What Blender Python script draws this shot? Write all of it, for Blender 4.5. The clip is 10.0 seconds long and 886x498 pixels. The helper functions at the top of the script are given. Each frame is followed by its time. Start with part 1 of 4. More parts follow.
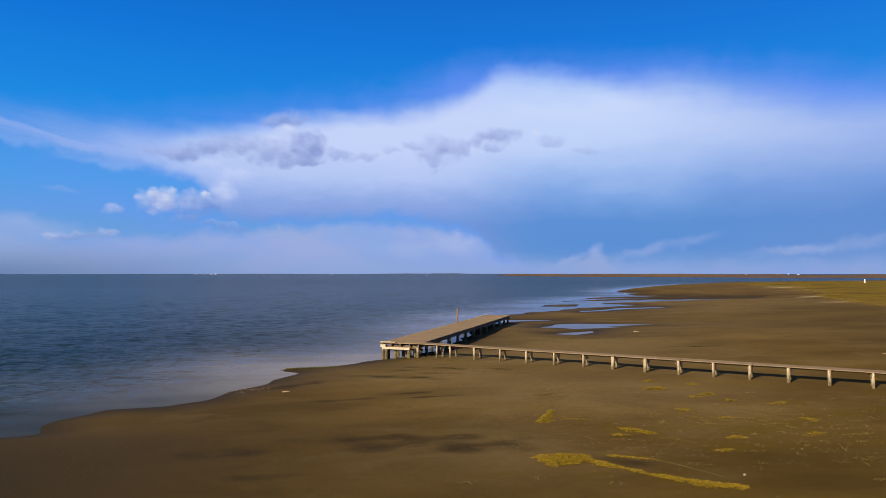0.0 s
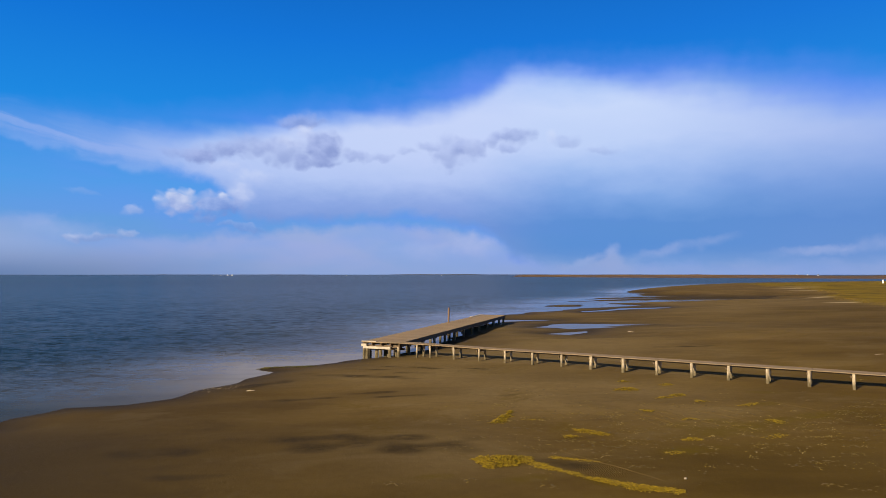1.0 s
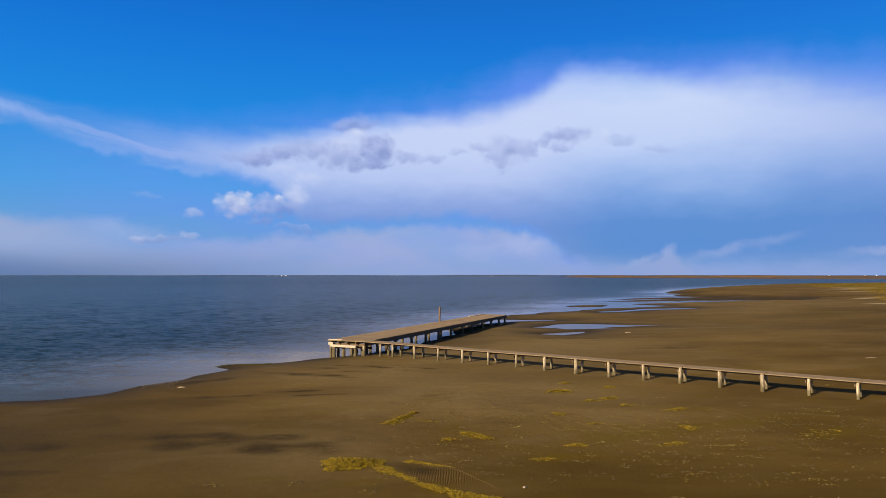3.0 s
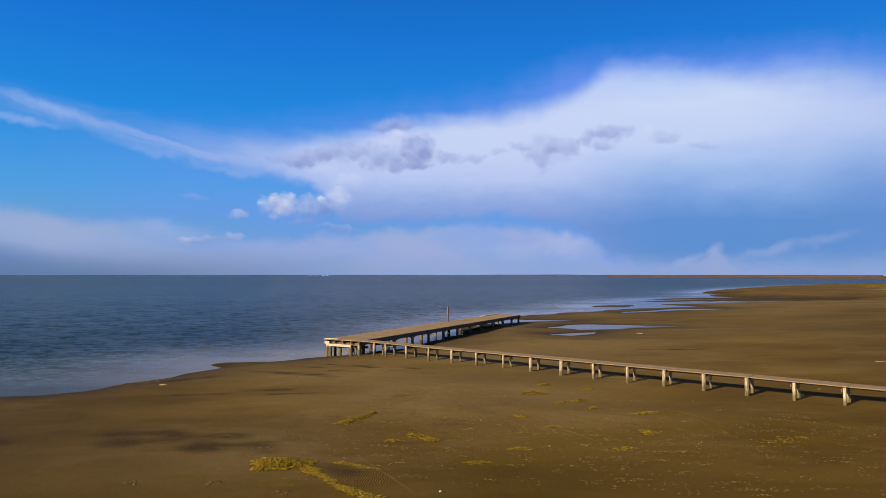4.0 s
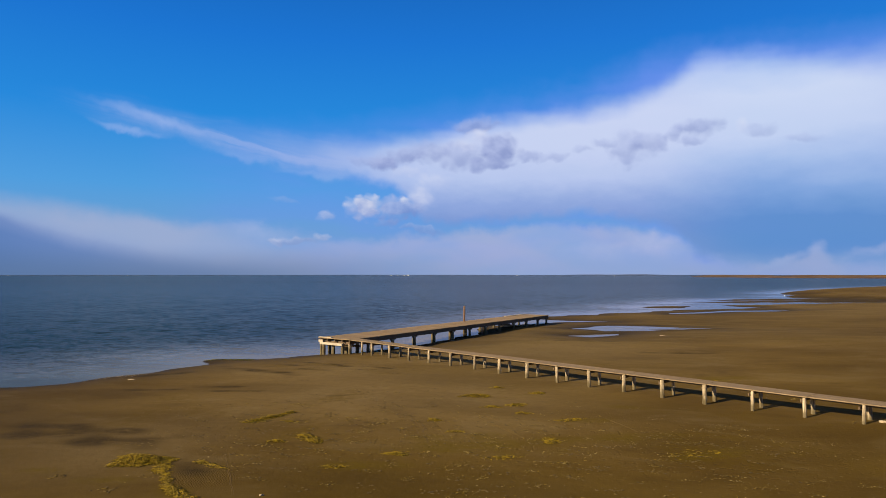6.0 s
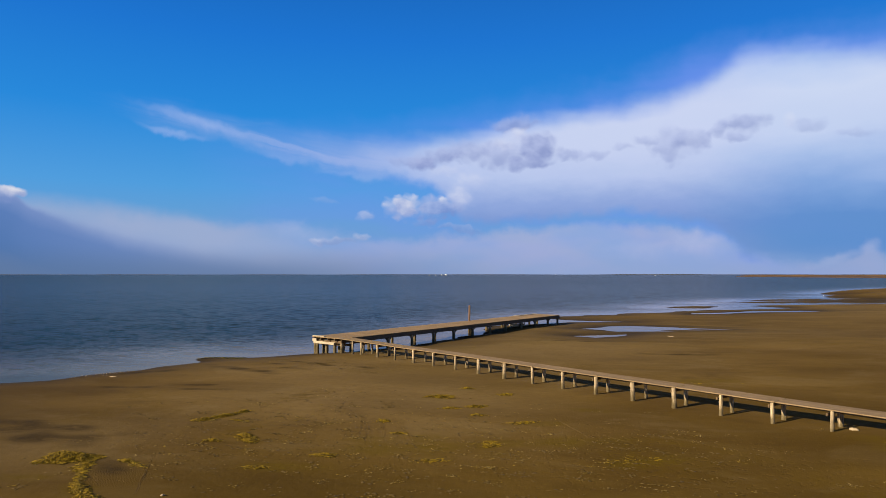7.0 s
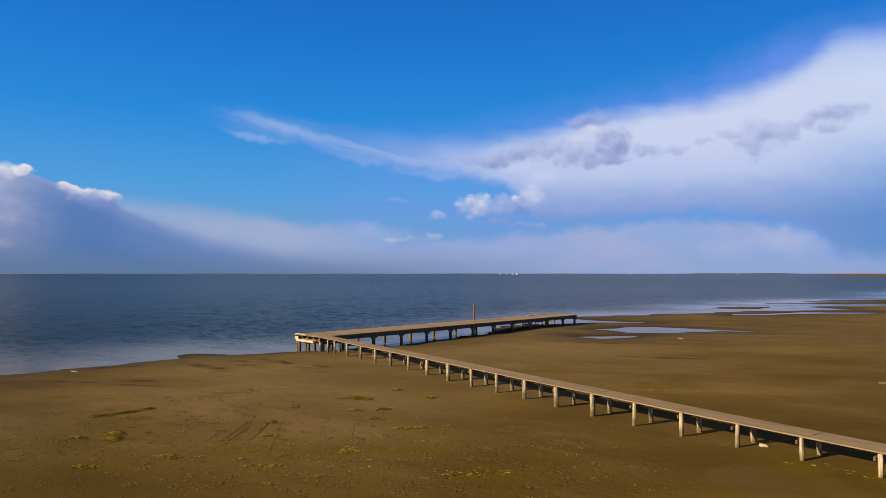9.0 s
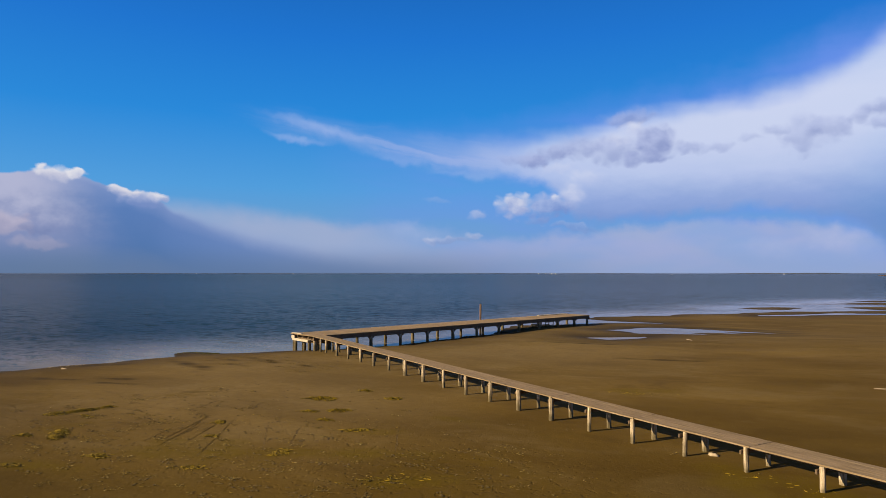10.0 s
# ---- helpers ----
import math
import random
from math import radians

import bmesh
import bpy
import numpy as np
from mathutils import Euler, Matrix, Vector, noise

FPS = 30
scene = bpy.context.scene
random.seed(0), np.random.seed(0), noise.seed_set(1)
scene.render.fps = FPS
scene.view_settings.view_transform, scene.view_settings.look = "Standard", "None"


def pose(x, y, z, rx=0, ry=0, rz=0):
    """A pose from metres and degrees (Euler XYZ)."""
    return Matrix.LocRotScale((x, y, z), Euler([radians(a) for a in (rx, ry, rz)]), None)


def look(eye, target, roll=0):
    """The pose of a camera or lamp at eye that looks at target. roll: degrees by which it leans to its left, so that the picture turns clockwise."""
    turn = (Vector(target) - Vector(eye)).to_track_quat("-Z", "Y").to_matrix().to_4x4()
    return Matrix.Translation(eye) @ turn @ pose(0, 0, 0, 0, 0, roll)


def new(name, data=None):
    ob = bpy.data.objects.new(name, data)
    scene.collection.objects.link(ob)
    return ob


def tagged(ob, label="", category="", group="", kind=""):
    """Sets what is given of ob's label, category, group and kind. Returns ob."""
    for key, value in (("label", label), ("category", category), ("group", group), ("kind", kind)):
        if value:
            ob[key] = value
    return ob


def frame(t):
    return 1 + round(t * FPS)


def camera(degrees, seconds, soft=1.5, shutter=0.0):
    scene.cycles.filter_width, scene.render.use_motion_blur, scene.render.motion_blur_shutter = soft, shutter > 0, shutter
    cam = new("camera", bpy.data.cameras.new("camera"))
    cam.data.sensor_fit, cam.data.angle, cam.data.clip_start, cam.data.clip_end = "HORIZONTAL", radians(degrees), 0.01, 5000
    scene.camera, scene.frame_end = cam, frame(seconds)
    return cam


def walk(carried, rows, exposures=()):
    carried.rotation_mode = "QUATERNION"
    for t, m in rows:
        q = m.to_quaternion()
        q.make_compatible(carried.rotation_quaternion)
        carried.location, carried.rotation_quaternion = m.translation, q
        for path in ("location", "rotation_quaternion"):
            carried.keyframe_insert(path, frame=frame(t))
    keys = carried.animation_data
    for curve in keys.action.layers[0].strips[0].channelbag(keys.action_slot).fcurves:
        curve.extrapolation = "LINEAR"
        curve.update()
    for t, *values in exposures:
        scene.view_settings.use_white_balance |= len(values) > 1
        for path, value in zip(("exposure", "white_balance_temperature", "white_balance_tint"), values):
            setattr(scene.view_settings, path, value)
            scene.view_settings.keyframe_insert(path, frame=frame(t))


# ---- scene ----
cam = camera(68.4, 10.0, soft=0.6)
PATH = [
    (0, look((-16.745, -3.755, 7.617), (-16.047, 6.214, 7.985), 0.0)),
    (0.5, look((-15.222, -3.412, 7.492), (-14.645, 6.564, 7.861), 0.0)),
    (1, look((-13.527, -3.151, 7.410), (-13.068, 6.831, 7.789), 0.0)),
    (1.5, look((-11.706, -2.864, 7.319), (-11.384, 7.123, 7.703), 0.0)),
    (2, look((-9.766, -2.565, 7.243), (-9.626, 7.427, 7.628), 0.0)),
    (2.5, look((-7.767, -2.251, 7.177), (-7.840, 7.741, 7.566), 0.0)),
    (4, look((-1.637, -1.170, 7.092), (-2.592, 8.777, 7.478), 0.0)),
    (4.5, look((0.344, -0.738, 7.072), (-0.931, 9.173, 7.457), 0.0)),
    (5, look((2.326, -0.206, 7.042), (0.749, 9.661, 7.424), 0.0)),
    (5.5, look((4.350, 0.434, 7.017), (2.461, 10.247, 7.401), 0.0)),
    (7, look((10.226, 2.876, 6.918), (7.460, 12.478, 7.296), 0.0)),
    (7.5, look((12.146, 3.861, 6.897), (9.106, 13.380, 7.269), 0.0)),
    (8, look((14.019, 4.921, 6.862), (10.718, 14.353, 7.233), 0.0)),
    (8.5, look((15.850, 6.017, 6.828), (12.294, 15.356, 7.198), 0.0)),
    (9, look((17.612, 7.136, 6.787), (13.793, 16.371, 7.153), 0.0)),
    (9.5, look((19.283, 8.311, 6.747), (15.192, 17.429, 7.114), 0.0)),
    (10, look((20.872, 9.541, 6.729), (16.508, 18.532, 7.090), 0.0)),
]
walk(cam, PATH, exposures=[(0, 0.70, 6450, 10), (5, 0.70, 6800, 10), (10, 0.70, 7100, 10)])

# ------------------------------------------------------------------ light
SUN_ELEVATION = 22.5
SUN_FROM = (-0.71, -0.70)          # the sun stands behind the camera, to its left


def srgb(r, g, b):
    """A colour given in 0 to 255 as linear values."""
    return tuple(((v / 255) / 12.92 if v <= 10 else ((v / 255 + 0.055) / 1.055) ** 2.4) for v in (r, g, b))


sun = new("sun", bpy.data.lights.new("sun", "SUN"))
sun.data.energy, sun.data.angle, sun.data.color = 5.0, radians(0.6), (1.0, 0.84, 0.60)
_h = math.tan(radians(SUN_ELEVATION)) * math.hypot(*SUN_FROM)
sun.matrix_world = look((SUN_FROM[0] * 50, SUN_FROM[1] * 50, _h * 50), (0, 0, 0))

world = bpy.data.worlds.new("sky")
scene.world = world
world.use_nodes = True


class Nodes:
    """Short ways to wire a node tree."""

    def __init__(self, tree):
        self.tree, self.n = tree, tree.nodes
        self.n.clear()

    def put(self, socket, value):
        if isinstance(value, bpy.types.NodeSocket):
            self.tree.links.new(value, socket)
        elif value is not None:
            if socket.type == "RGBA" and len(value) == 3:
                value = (*value, 1.0)
            socket.default_value = value

    def math(self, op, a, b=None, c=None, clamp=False):
        node = self.n.new("ShaderNodeMath")
        node.operation, node.use_clamp = op, clamp
        for i, v in enumerate((a, b, c)):
            self.put(node.inputs[i], v)
        return node.outputs[0]

    def vec(self, op, a, b=None, scale=None):
        node = self.n.new("ShaderNodeVectorMath")
        node.operation = op
        self.put(node.inputs[0], a)
        self.put(node.inputs[1], b)
        if scale is not None:
            self.put(node.inputs["Scale"], scale)
        return node.outputs["Value"] if op in ("LENGTH", "DOT_PRODUCT") else node.outputs[0]

    def step(self, v, lo, hi, out=(0.0, 1.0)):
        node = self.n.new("ShaderNodeMapRange")
        node.interpolation_type = "SMOOTHSTEP"
        for name, x in (("Value", v), ("From Min", lo), ("From Max", hi), ("To Min", out[0]), ("To Max", out[1])):
            self.put(node.inputs[name], x)
        return node.outputs[0]

    def mix(self, fac, a, b, blend="MIX"):
        node = self.n.new("ShaderNodeMix")
        node.data_type, node.blend_type = "RGBA", blend
        self.put(node.inputs["Factor"], fac)
        self.put(node.inputs[6], a)
        self.put(node.inputs[7], b)
        return node.outputs[2]

    def ramp(self, fac, stops, how="LINEAR"):
        node = self.n.new("ShaderNodeValToRGB")
        ramp = node.color_ramp
        ramp.interpolation = how
        while len(ramp.elements) < len(stops):
            ramp.elements.new(0.5)
        for e, (at, col) in zip(ramp.elements, stops):
            e.position = at
        for e, (at, col) in zip(ramp.elements, stops):
            e.color = (col, col, col, 1) if isinstance(col, float) else (*col, 1)
        self.put(node.inputs[0], fac)
        return node.outputs[0]

    def noise(self, vector, scale, detail=4.0, rough=0.55, distort=0.0, colour=False):
        node = self.n.new("ShaderNodeTexNoise")
        self.put(node.inputs["Vector"], vector)
        for name, x in (("Scale", scale), ("Detail", detail), ("Roughness", rough), ("Distortion", distort)):
            self.put(node.inputs[name], x)
        return node.outputs["Color"] if colour else node.outputs[0]

    def xyz(self, x, y, z=0.0):
        node = self.n.new("ShaderNodeCombineXYZ")
        for i, v in enumerate((x, y, z)):
            self.put(node.inputs[i], v)
        return node.outputs[0]

    def split(self, v):
        node = self.n.new("ShaderNodeSeparateXYZ")
        self.put(node.inputs[0], v)
        return node.outputs


def cloud_patch():
    """A node group: one billowing patch of cloud, paler upwards and towards the sun."""
    tree = bpy.data.node_groups.new("cloud_patch", "ShaderNodeTree")
    w = Nodes(tree)
    for name in ("Under", "Shaded", "Sunlit"):
        tree.interface.new_socket(name, in_out="INPUT", socket_type="NodeSocketColor")
    for name in ("X", "Y", "Billow", "Lit", "Azimuth", "Height", "Half Width", "Half Height", "Cover", "Outer", "Inner", "Tilt", "Lumpy"):
        tree.interface.new_socket(name, in_out="INPUT", socket_type="NodeSocketFloat")
    tree.interface.new_socket("Color", in_out="OUTPUT", socket_type="NodeSocketColor")
    given, out = w.n.new("NodeGroupInput").outputs, w.n.new("NodeGroupOutput")
    M = w.math
    # a trace of the colour under it keeps the patches in their order
    aside = M("SUBTRACT", M("MULTIPLY_ADD", given["Under"], 1e-7, given["X"]), given["Azimuth"])
    da = M("DIVIDE", aside, given["Half Width"])
    de = M("DIVIDE", M("SUBTRACT", M("SUBTRACT", M("MULTIPLY_ADD", given["Under"], 1e-7, given["Y"]), given["Height"]), M("MULTIPLY", aside, given["Tilt"])), given["Half Height"])
    r = M("SQRT", M("ADD", M("MULTIPLY", da, da), M("MULTIPLY", de, de)))
    high = w.step(M("ADD", M("SUBTRACT", de, M("MULTIPLY", da, 0.35)), M("MULTIPLY", M("SUBTRACT", given["Lit"], 0.5), 1.1)), -1.0, 1.0)
    cover = w.step(M("ADD", r, M("MULTIPLY", given["Billow"], given["Lumpy"])), given["Outer"], given["Inner"])
    w.put(out.inputs[0], w.mix(M("MULTIPLY", cover, given["Cover"]), given["Under"], w.mix(high, given["Shaded"], given["Sunlit"])))
    return tree


def build_sky():
    w = Nodes(world.node_tree)
    M = w.math
    coord = w.n.new("ShaderNodeTexCoord").outputs["Generated"]
    sx, sy, sz = w.split(coord)
    az = M("DEGREES", M("ARCTAN2", sx, sy))              # degrees to the right of +y
    el = M("DEGREES", M("ARCSINE", sz))
    A0, AW = -66.0, 110.0
    azf = M("DIVIDE", M("SUBTRACT", az, A0), AW, clamp=True)

    def edge(points, top=25.0):
        """A height in degrees along the azimuth."""
        return M("MULTIPLY", w.ramp(azf, [((a - A0) / AW, e / top) for a, e in points]), top)

    p = w.xyz(M("MULTIPLY", az, 0.10), M("MULTIPLY", el, 0.22))
    big = w.noise(p, 1.0, 3.0, 0.5)
    mid = w.noise(w.vec("ADD", p, (7.3, 2.1, 0.0)), 3.2, 5.0, 0.6)
    fine = w.noise(w.vec("ADD", w.xyz(M("MULTIPLY", az, 0.16), M("MULTIPLY", el, 0.22)), (1.7, 9.1, 0.0)), 7.0, 6.0, 0.62)
    streak = w.noise(w.xyz(M("MULTIPLY", az, 0.035), M("ADD", M("MULTIPLY", el, 0.16), M("MULTIPLY", az, 0.012))), 3.0, 2.5, 0.5)
    mid0, fine0, big0, streak0 = (M("SUBTRACT", v, 0.5) for v in (mid, fine, big, streak))
    # the same lumps a little towards the sun: their difference gives lit and shaded sides
    puff_at = w.xyz(M("MULTIPLY", az, 0.20), M("MULTIPLY", el, 0.26))
    puff = w.noise(w.vec("ADD", puff_at, (1.7, 4.1, 0.0)), 3.6, 4.0, 0.5)
    puff_sun = w.noise(w.vec("ADD", puff_at, (1.64, 4.22, 0.0)), 3.6, 4.0, 0.5)
    puff0 = M("SUBTRACT", puff, 0.5)
    lit = M("MULTIPLY_ADD", M("SUBTRACT", puff, puff_sun), 2.2, 0.5, clamp=True)
    # drifting of the outlines at two sizes, and round billows on them
    flat = w.xyz(az, el)
    slow = w.vec("SUBTRACT", w.noise(flat, 0.42, 2.0, 0.5, 0.0, True), (0.5, 0.5, 0.5))
    quick = w.vec("SUBTRACT", w.noise(w.vec("ADD", flat, (31.0, 7.0, 0.0)), 1.5, 3.0, 0.55, 0.0, True), (0.5, 0.5, 0.5))
    drift = w.vec("ADD", w.vec("SCALE", slow, scale=1.5), w.vec("SCALE", quick, scale=0.38))
    wx, wy, _ = w.split(w.vec("ADD", flat, drift))
    cell = w.n.new("ShaderNodeTexVoronoi")
    cell.feature = "SMOOTH_F1"
    cell.inputs["Scale"].default_value, cell.inputs["Smoothness"].default_value = 1.25, 0.35
    w.put(cell.inputs["Vector"], w.xyz(wx, M("MULTIPLY", wy, 1.25)))
    billow = M("SUBTRACT", cell.outputs["Distance"], 0.4)

    group = cloud_patch()

    def blob(under, a, e, ra, re, k, dark, bright, soft=0.5, tilt=0.0, lumpy=0.5):
        """Lays a billowing patch round a direction over the colour under it; returns the new colour."""
        node = w.n.new("ShaderNodeGroup")
        node.node_tree = group
        for name, v in (("Under", under), ("X", wx), ("Y", wy), ("Billow", billow), ("Lit", lit), ("Azimuth", a), ("Height", e), ("Half Width", ra), ("Half Height", re),
                        ("Cover", k), ("Outer", 1.05 + 0.3 * soft), ("Inner", 1.0 - 0.75 * soft), ("Tilt", tilt), ("Lumpy", lumpy), ("Shaded", srgb(*dark)), ("Sunlit", srgb(*bright))):
            w.put(node.inputs[name], v)
        return node.outputs[0]

    sky = w.n.new("ShaderNodeTexSky")
    sky.sky_type, sky.sun_disc = "NISHITA", False
    sky.sun_elevation = radians(SUN_ELEVATION)
    sky.sun_rotation = math.atan2(SUN_FROM[0], SUN_FROM[1])
    base = w.vec("SCALE", sky.outputs[0], scale=0.10)
    elf = M("DIVIDE", el, 60.0, clamp=True)
    clear = w.ramp(elf, [(0.0, srgb(124, 154, 196)), (0.05, srgb(104, 161, 217)), (0.12, srgb(70, 159, 233)), (0.22, srgb(14, 138, 230)),
                         (0.33, srgb(0, 117, 219)), (0.42, srgb(0, 102, 198)), (0.7, srgb(80, 85, 94)), (1.0, srgb(86, 84, 84))])
    col = w.mix(0.95, base, clear)

    # the broad anvil with its long arm
    top = edge([(-46, 13.6), (-41, 13.4), (-35, 12.5), (-30, 11.9), (-25, 11.4), (-19, 11.2), (-14.5, 11.7), (-11.5, 12.8), (-5, 13.4), (0, 13.9), (3, 14.5), (7, 15.8), (9, 17.2), (13, 17.1),
                (19, 16.0), (28, 14.5), (38, 12.2)])
    bottom = edge([(-46, 13.2), (-41, 11.6), (-35, 10.7), (-31, 9.6), (-27, 8.7), (-23, 8.0), (-18.9, 7.9), (-16.7, 7.1), (-15.5, 6.2), (-15.0, 4.9), (-14.2, 4.2), (-10, 4.3), (-5, 4.6), (0, 4.8), (4.8, 4.1), (7.3, 2.9),
                   (8.4, 1.6), (10, 0.6), (11.5, 0.0), (38, 0.0)])
    wob_top = M("ADD", M("MULTIPLY", streak0, 2.0), M("MULTIPLY", big0, 1.5))
    soft_top = edge([(-46, 1.8), (-30, 1.9), (-15, 1.9), (-10, 1.9), (0, 1.9), (7, 1.8), (10, 1.9), (20, 2.6), (38, 3.6)])
    up = w.step(M("SUBTRACT", M("ADD", M("ADD", el, M("MULTIPLY", M("SUBTRACT", wy, el), 0.5)), wob_top), top), M("MULTIPLY", soft_top, 0.6), M("MULTIPLY", soft_top, -0.8))
    down = w.step(M("SUBTRACT", M("ADD", wy, M("MULTIPLY", fine0, 0.5)), bottom), -0.25, edge([(-46, 1.8), (-30, 1.9), (-22, 1.5), (-14, 1.0), (-8, 1.1), (38, 1.3)], 2.0))
    ends = w.step(M("ADD", az, M("MULTIPLY", streak0, 14.0)), -47.0, -36.0)
    # the arm is drawn out into strands that run along it
    along = M("ADD", M("ADD", el, M("MULTIPLY", M("SUBTRACT", wy, el), 0.4)), M("MULTIPLY", az, 0.17))
    strand = w.noise(w.xyz(M("MULTIPLY", az, 0.05), M("MULTIPLY", along, 0.6)), 1.0, 4.0, 0.55, 1.0)
    strand = M("MULTIPLY_ADD", w.step(strand, 0.38, 0.60), 0.8, 0.2)
    torn = w.step(az, -17.0, -34.0)
    ends = M("MULTIPLY", ends, M("ADD", M("SUBTRACT", 1.0, torn), M("MULTIPLY", torn, strand)))
    anvil = M("MULTIPLY", M("MULTIPLY", up, down), ends)
    thick = edge([(-46, 0.35), (-40, 0.42), (-30, 0.50), (-22, 0.62), (-12, 0.86), (38, 0.94)], 1.0)
    anvil = M("MULTIPLY", anvil, thick)
    # thin veil above it, with a torn inner edge
    veil_top = edge([(-34, 12.6), (-22, 13.6), (-12, 14.9), (-5, 15.8), (0, 16.6), (3, 17.8), (5, 18.6), (9, 18.9), (15, 18.6), (24, 18.2), (32, 16.8), (38, 15.2)])
    veil = w.step(M("SUBTRACT", M("ADD", M("ADD", el, M("MULTIPLY", M("SUBTRACT", wy, el), 0.9)), M("ADD", M("MULTIPLY", streak0, 2.5), M("MULTIPLY", mid0, 0.8))), veil_top), 0.8, -2.4)
    veil = M("MULTIPLY", M("MULTIPLY", veil, edge([(-38, 0.0), (-30, 0.25), (-12, 0.45), (2, 0.55), (7, 0.75), (14, 0.72), (38, 0.6)], 1.0)), M("MULTIPLY_ADD", w.step(streak, 0.35, 0.65), 0.5, 0.55))
    col = w.mix(veil, col, srgb(112, 150, 248))
    body = w.ramp(M("DIVIDE", M("ADD", el, M("ADD", M("MULTIPLY", big0, 3.5), M("MULTIPLY", mid0, 1.2))), 18.0, clamp=True),
                  [(0.0, srgb(118, 162, 220)), (0.10, srgb(90, 144, 212)), (0.24, srgb(94, 145, 212)), (0.38, srgb(132, 170, 228)), (0.50, srgb(170, 196, 242)), (0.62, srgb(200, 217, 251)),
                   (0.8, srgb(209, 224, 254)), (1.0, srgb(172, 202, 252))])
    left = w.ramp(M("DIVIDE", M("ADD", el, M("MULTIPLY", mid0, 1.5)), 18.0, clamp=True),
                  [(0.0, srgb(134, 158, 212)), (0.24, srgb(122, 152, 216)), (0.34, srgb(148, 172, 228)), (0.46, srgb(190, 206, 246)), (0.60, srgb(208, 220, 252)), (0.75, srgb(210, 222, 253)), (1.0, srgb(172, 198, 250))])
    body = w.mix(w.step(M("ADD", az, M("MULTIPLY", big0, 8.0)), 2.0, 14.0), left, body)
    # the arm is thinner and more lilac
    body = w.mix(M("MULTIPLY", w.step(az, -15.0, -26.0), 0.65), body, srgb(160, 178, 236))
    # the far right of it thins and greys
    body = w.mix(M("MULTIPLY", w.step(az, 18.0, 38.0), 0.55), body, w.ramp(M("DIVIDE", el, 18.0, clamp=True), [(0.0, srgb(120, 154, 214)), (0.3, srgb(98, 140, 208)), (0.6, srgb(150, 172, 232)), (1.0, srgb(120, 160, 240))]))
    col = w.mix(anvil, col, body)

    # pale bank under the arch and along the horizon
    low_top = edge([(-46, 4.4), (-38, 4.8), (-34, 4.1), (-30, 4.6), (-26, 4.2), (-23, 3.2), (-18, 3.0), (-14, 3.6), (-9, 4.2), (-4, 4.5), (1, 4.4), (5, 3.8), (7.5, 2.8), (9, 1.4),
                    (13.6, 0.9), (16.4, 1.7), (17.2, 2.5), (18.2, 1.4), (19.5, 0.9), (38, 1.0)])
    low = w.step(M("SUBTRACT", M("ADD", wy, M("ADD", M("MULTIPLY", mid0, 0.8), M("MULTIPLY", fine0, 0.5))), low_top), 0.35, -0.9)
    low = M("MULTIPLY", low, edge([(-46, 0.35), (-25, 0.4), (-14, 0.58), (-5, 0.66), (5, 0.72), (9.5, 0.6), (14, 0.4), (17, 0.6), (38, 0.4)], 1.0))
    low_col = w.mix(w.step(big, 0.35, 0.7), srgb(150, 176, 228), srgb(178, 184, 220))
    col = w.mix(low, col, low_col)
    # streaks and knots in that bank: azimuth, height, half sizes, cover, tilt
    for a, e, ra, re, k, tilt in ((5.4, 2.5, 2.4, 1.1, 0.42, -0.10), (1.0, 1.9, 3.2, 0.8, 0.22, 0.0), (17.2, 2.1, 0.5, 0.7, 0.40, 0.3), (15.2, 1.2, 2.0, 0.45, 0.35, 0.42),
                                  (21.4, 1.9, 2.6, 0.5, 0.34, 0.26), (25.2, 2.7, 1.9, 0.5, 0.24, 0.25), (32.6, 1.7, 2.9, 0.42, 0.45, 0.05), (37.0, 2.1, 2.6, 0.6, 0.30, 0.1), (-28.5, 3.6, 2.4, 1.0, 0.25, 0.0)):
        col = blob(col, a, e, ra, re, k * 0.8, (176, 190, 232), (200, 204, 238), 1.2, tilt, 0.3)
    # grey puffs in front of the anvil: the long chain, then the pair beyond it
    chain = ((-18.9, 9.9, 1.5, 0.42, 0.36), (-17.9, 9.7, 1.1, 0.5, 0.78), (-16.0, 10.3, 1.6, 0.62, 0.62), (-13.7, 10.7, 1.8, 0.8, 0.42), (-11.2, 10.5, 2.0, 0.95, 0.52),
             (-7.9, 10.8, 1.65, 1.05, 0.78), (-8.6, 9.7, 2.0, 0.5, 0.6), (-5.2, 10.2, 1.1, 0.42, 0.5), (-2.9, 10.2, 1.1, 0.32, 0.36), (-9.9, 12.9, 2.0, 0.55, 0.55))
    pair = ((3.2, 10.7, 1.3, 1.25, 0.42), (4.7, 11.1, 1.3, 0.9, 0.40), (6.1, 10.9, 0.5, 0.6, 0.34), (8.9, 12.0, 1.6, 0.55, 0.56), (8.4, 10.9, 0.8, 0.36, 0.45), (1.4, 11.2, 0.8, 0.36, 0.42),
            (7.2, 11.6, 0.7, 0.45, 0.45), (13.4, 11.3, 1.0, 0.55, 0.32), (16.5, 10.4, 1.3, 0.34, 0.25), (-0.6, 10.6, 0.8, 0.3, 0.3))
    for a, e, ra, re, k in chain + pair:
        col = blob(col, a, e, ra * 1.2, re * 1.25, k, (122, 141, 202), (166, 182, 232), 0.75, 0.0, 0.55)
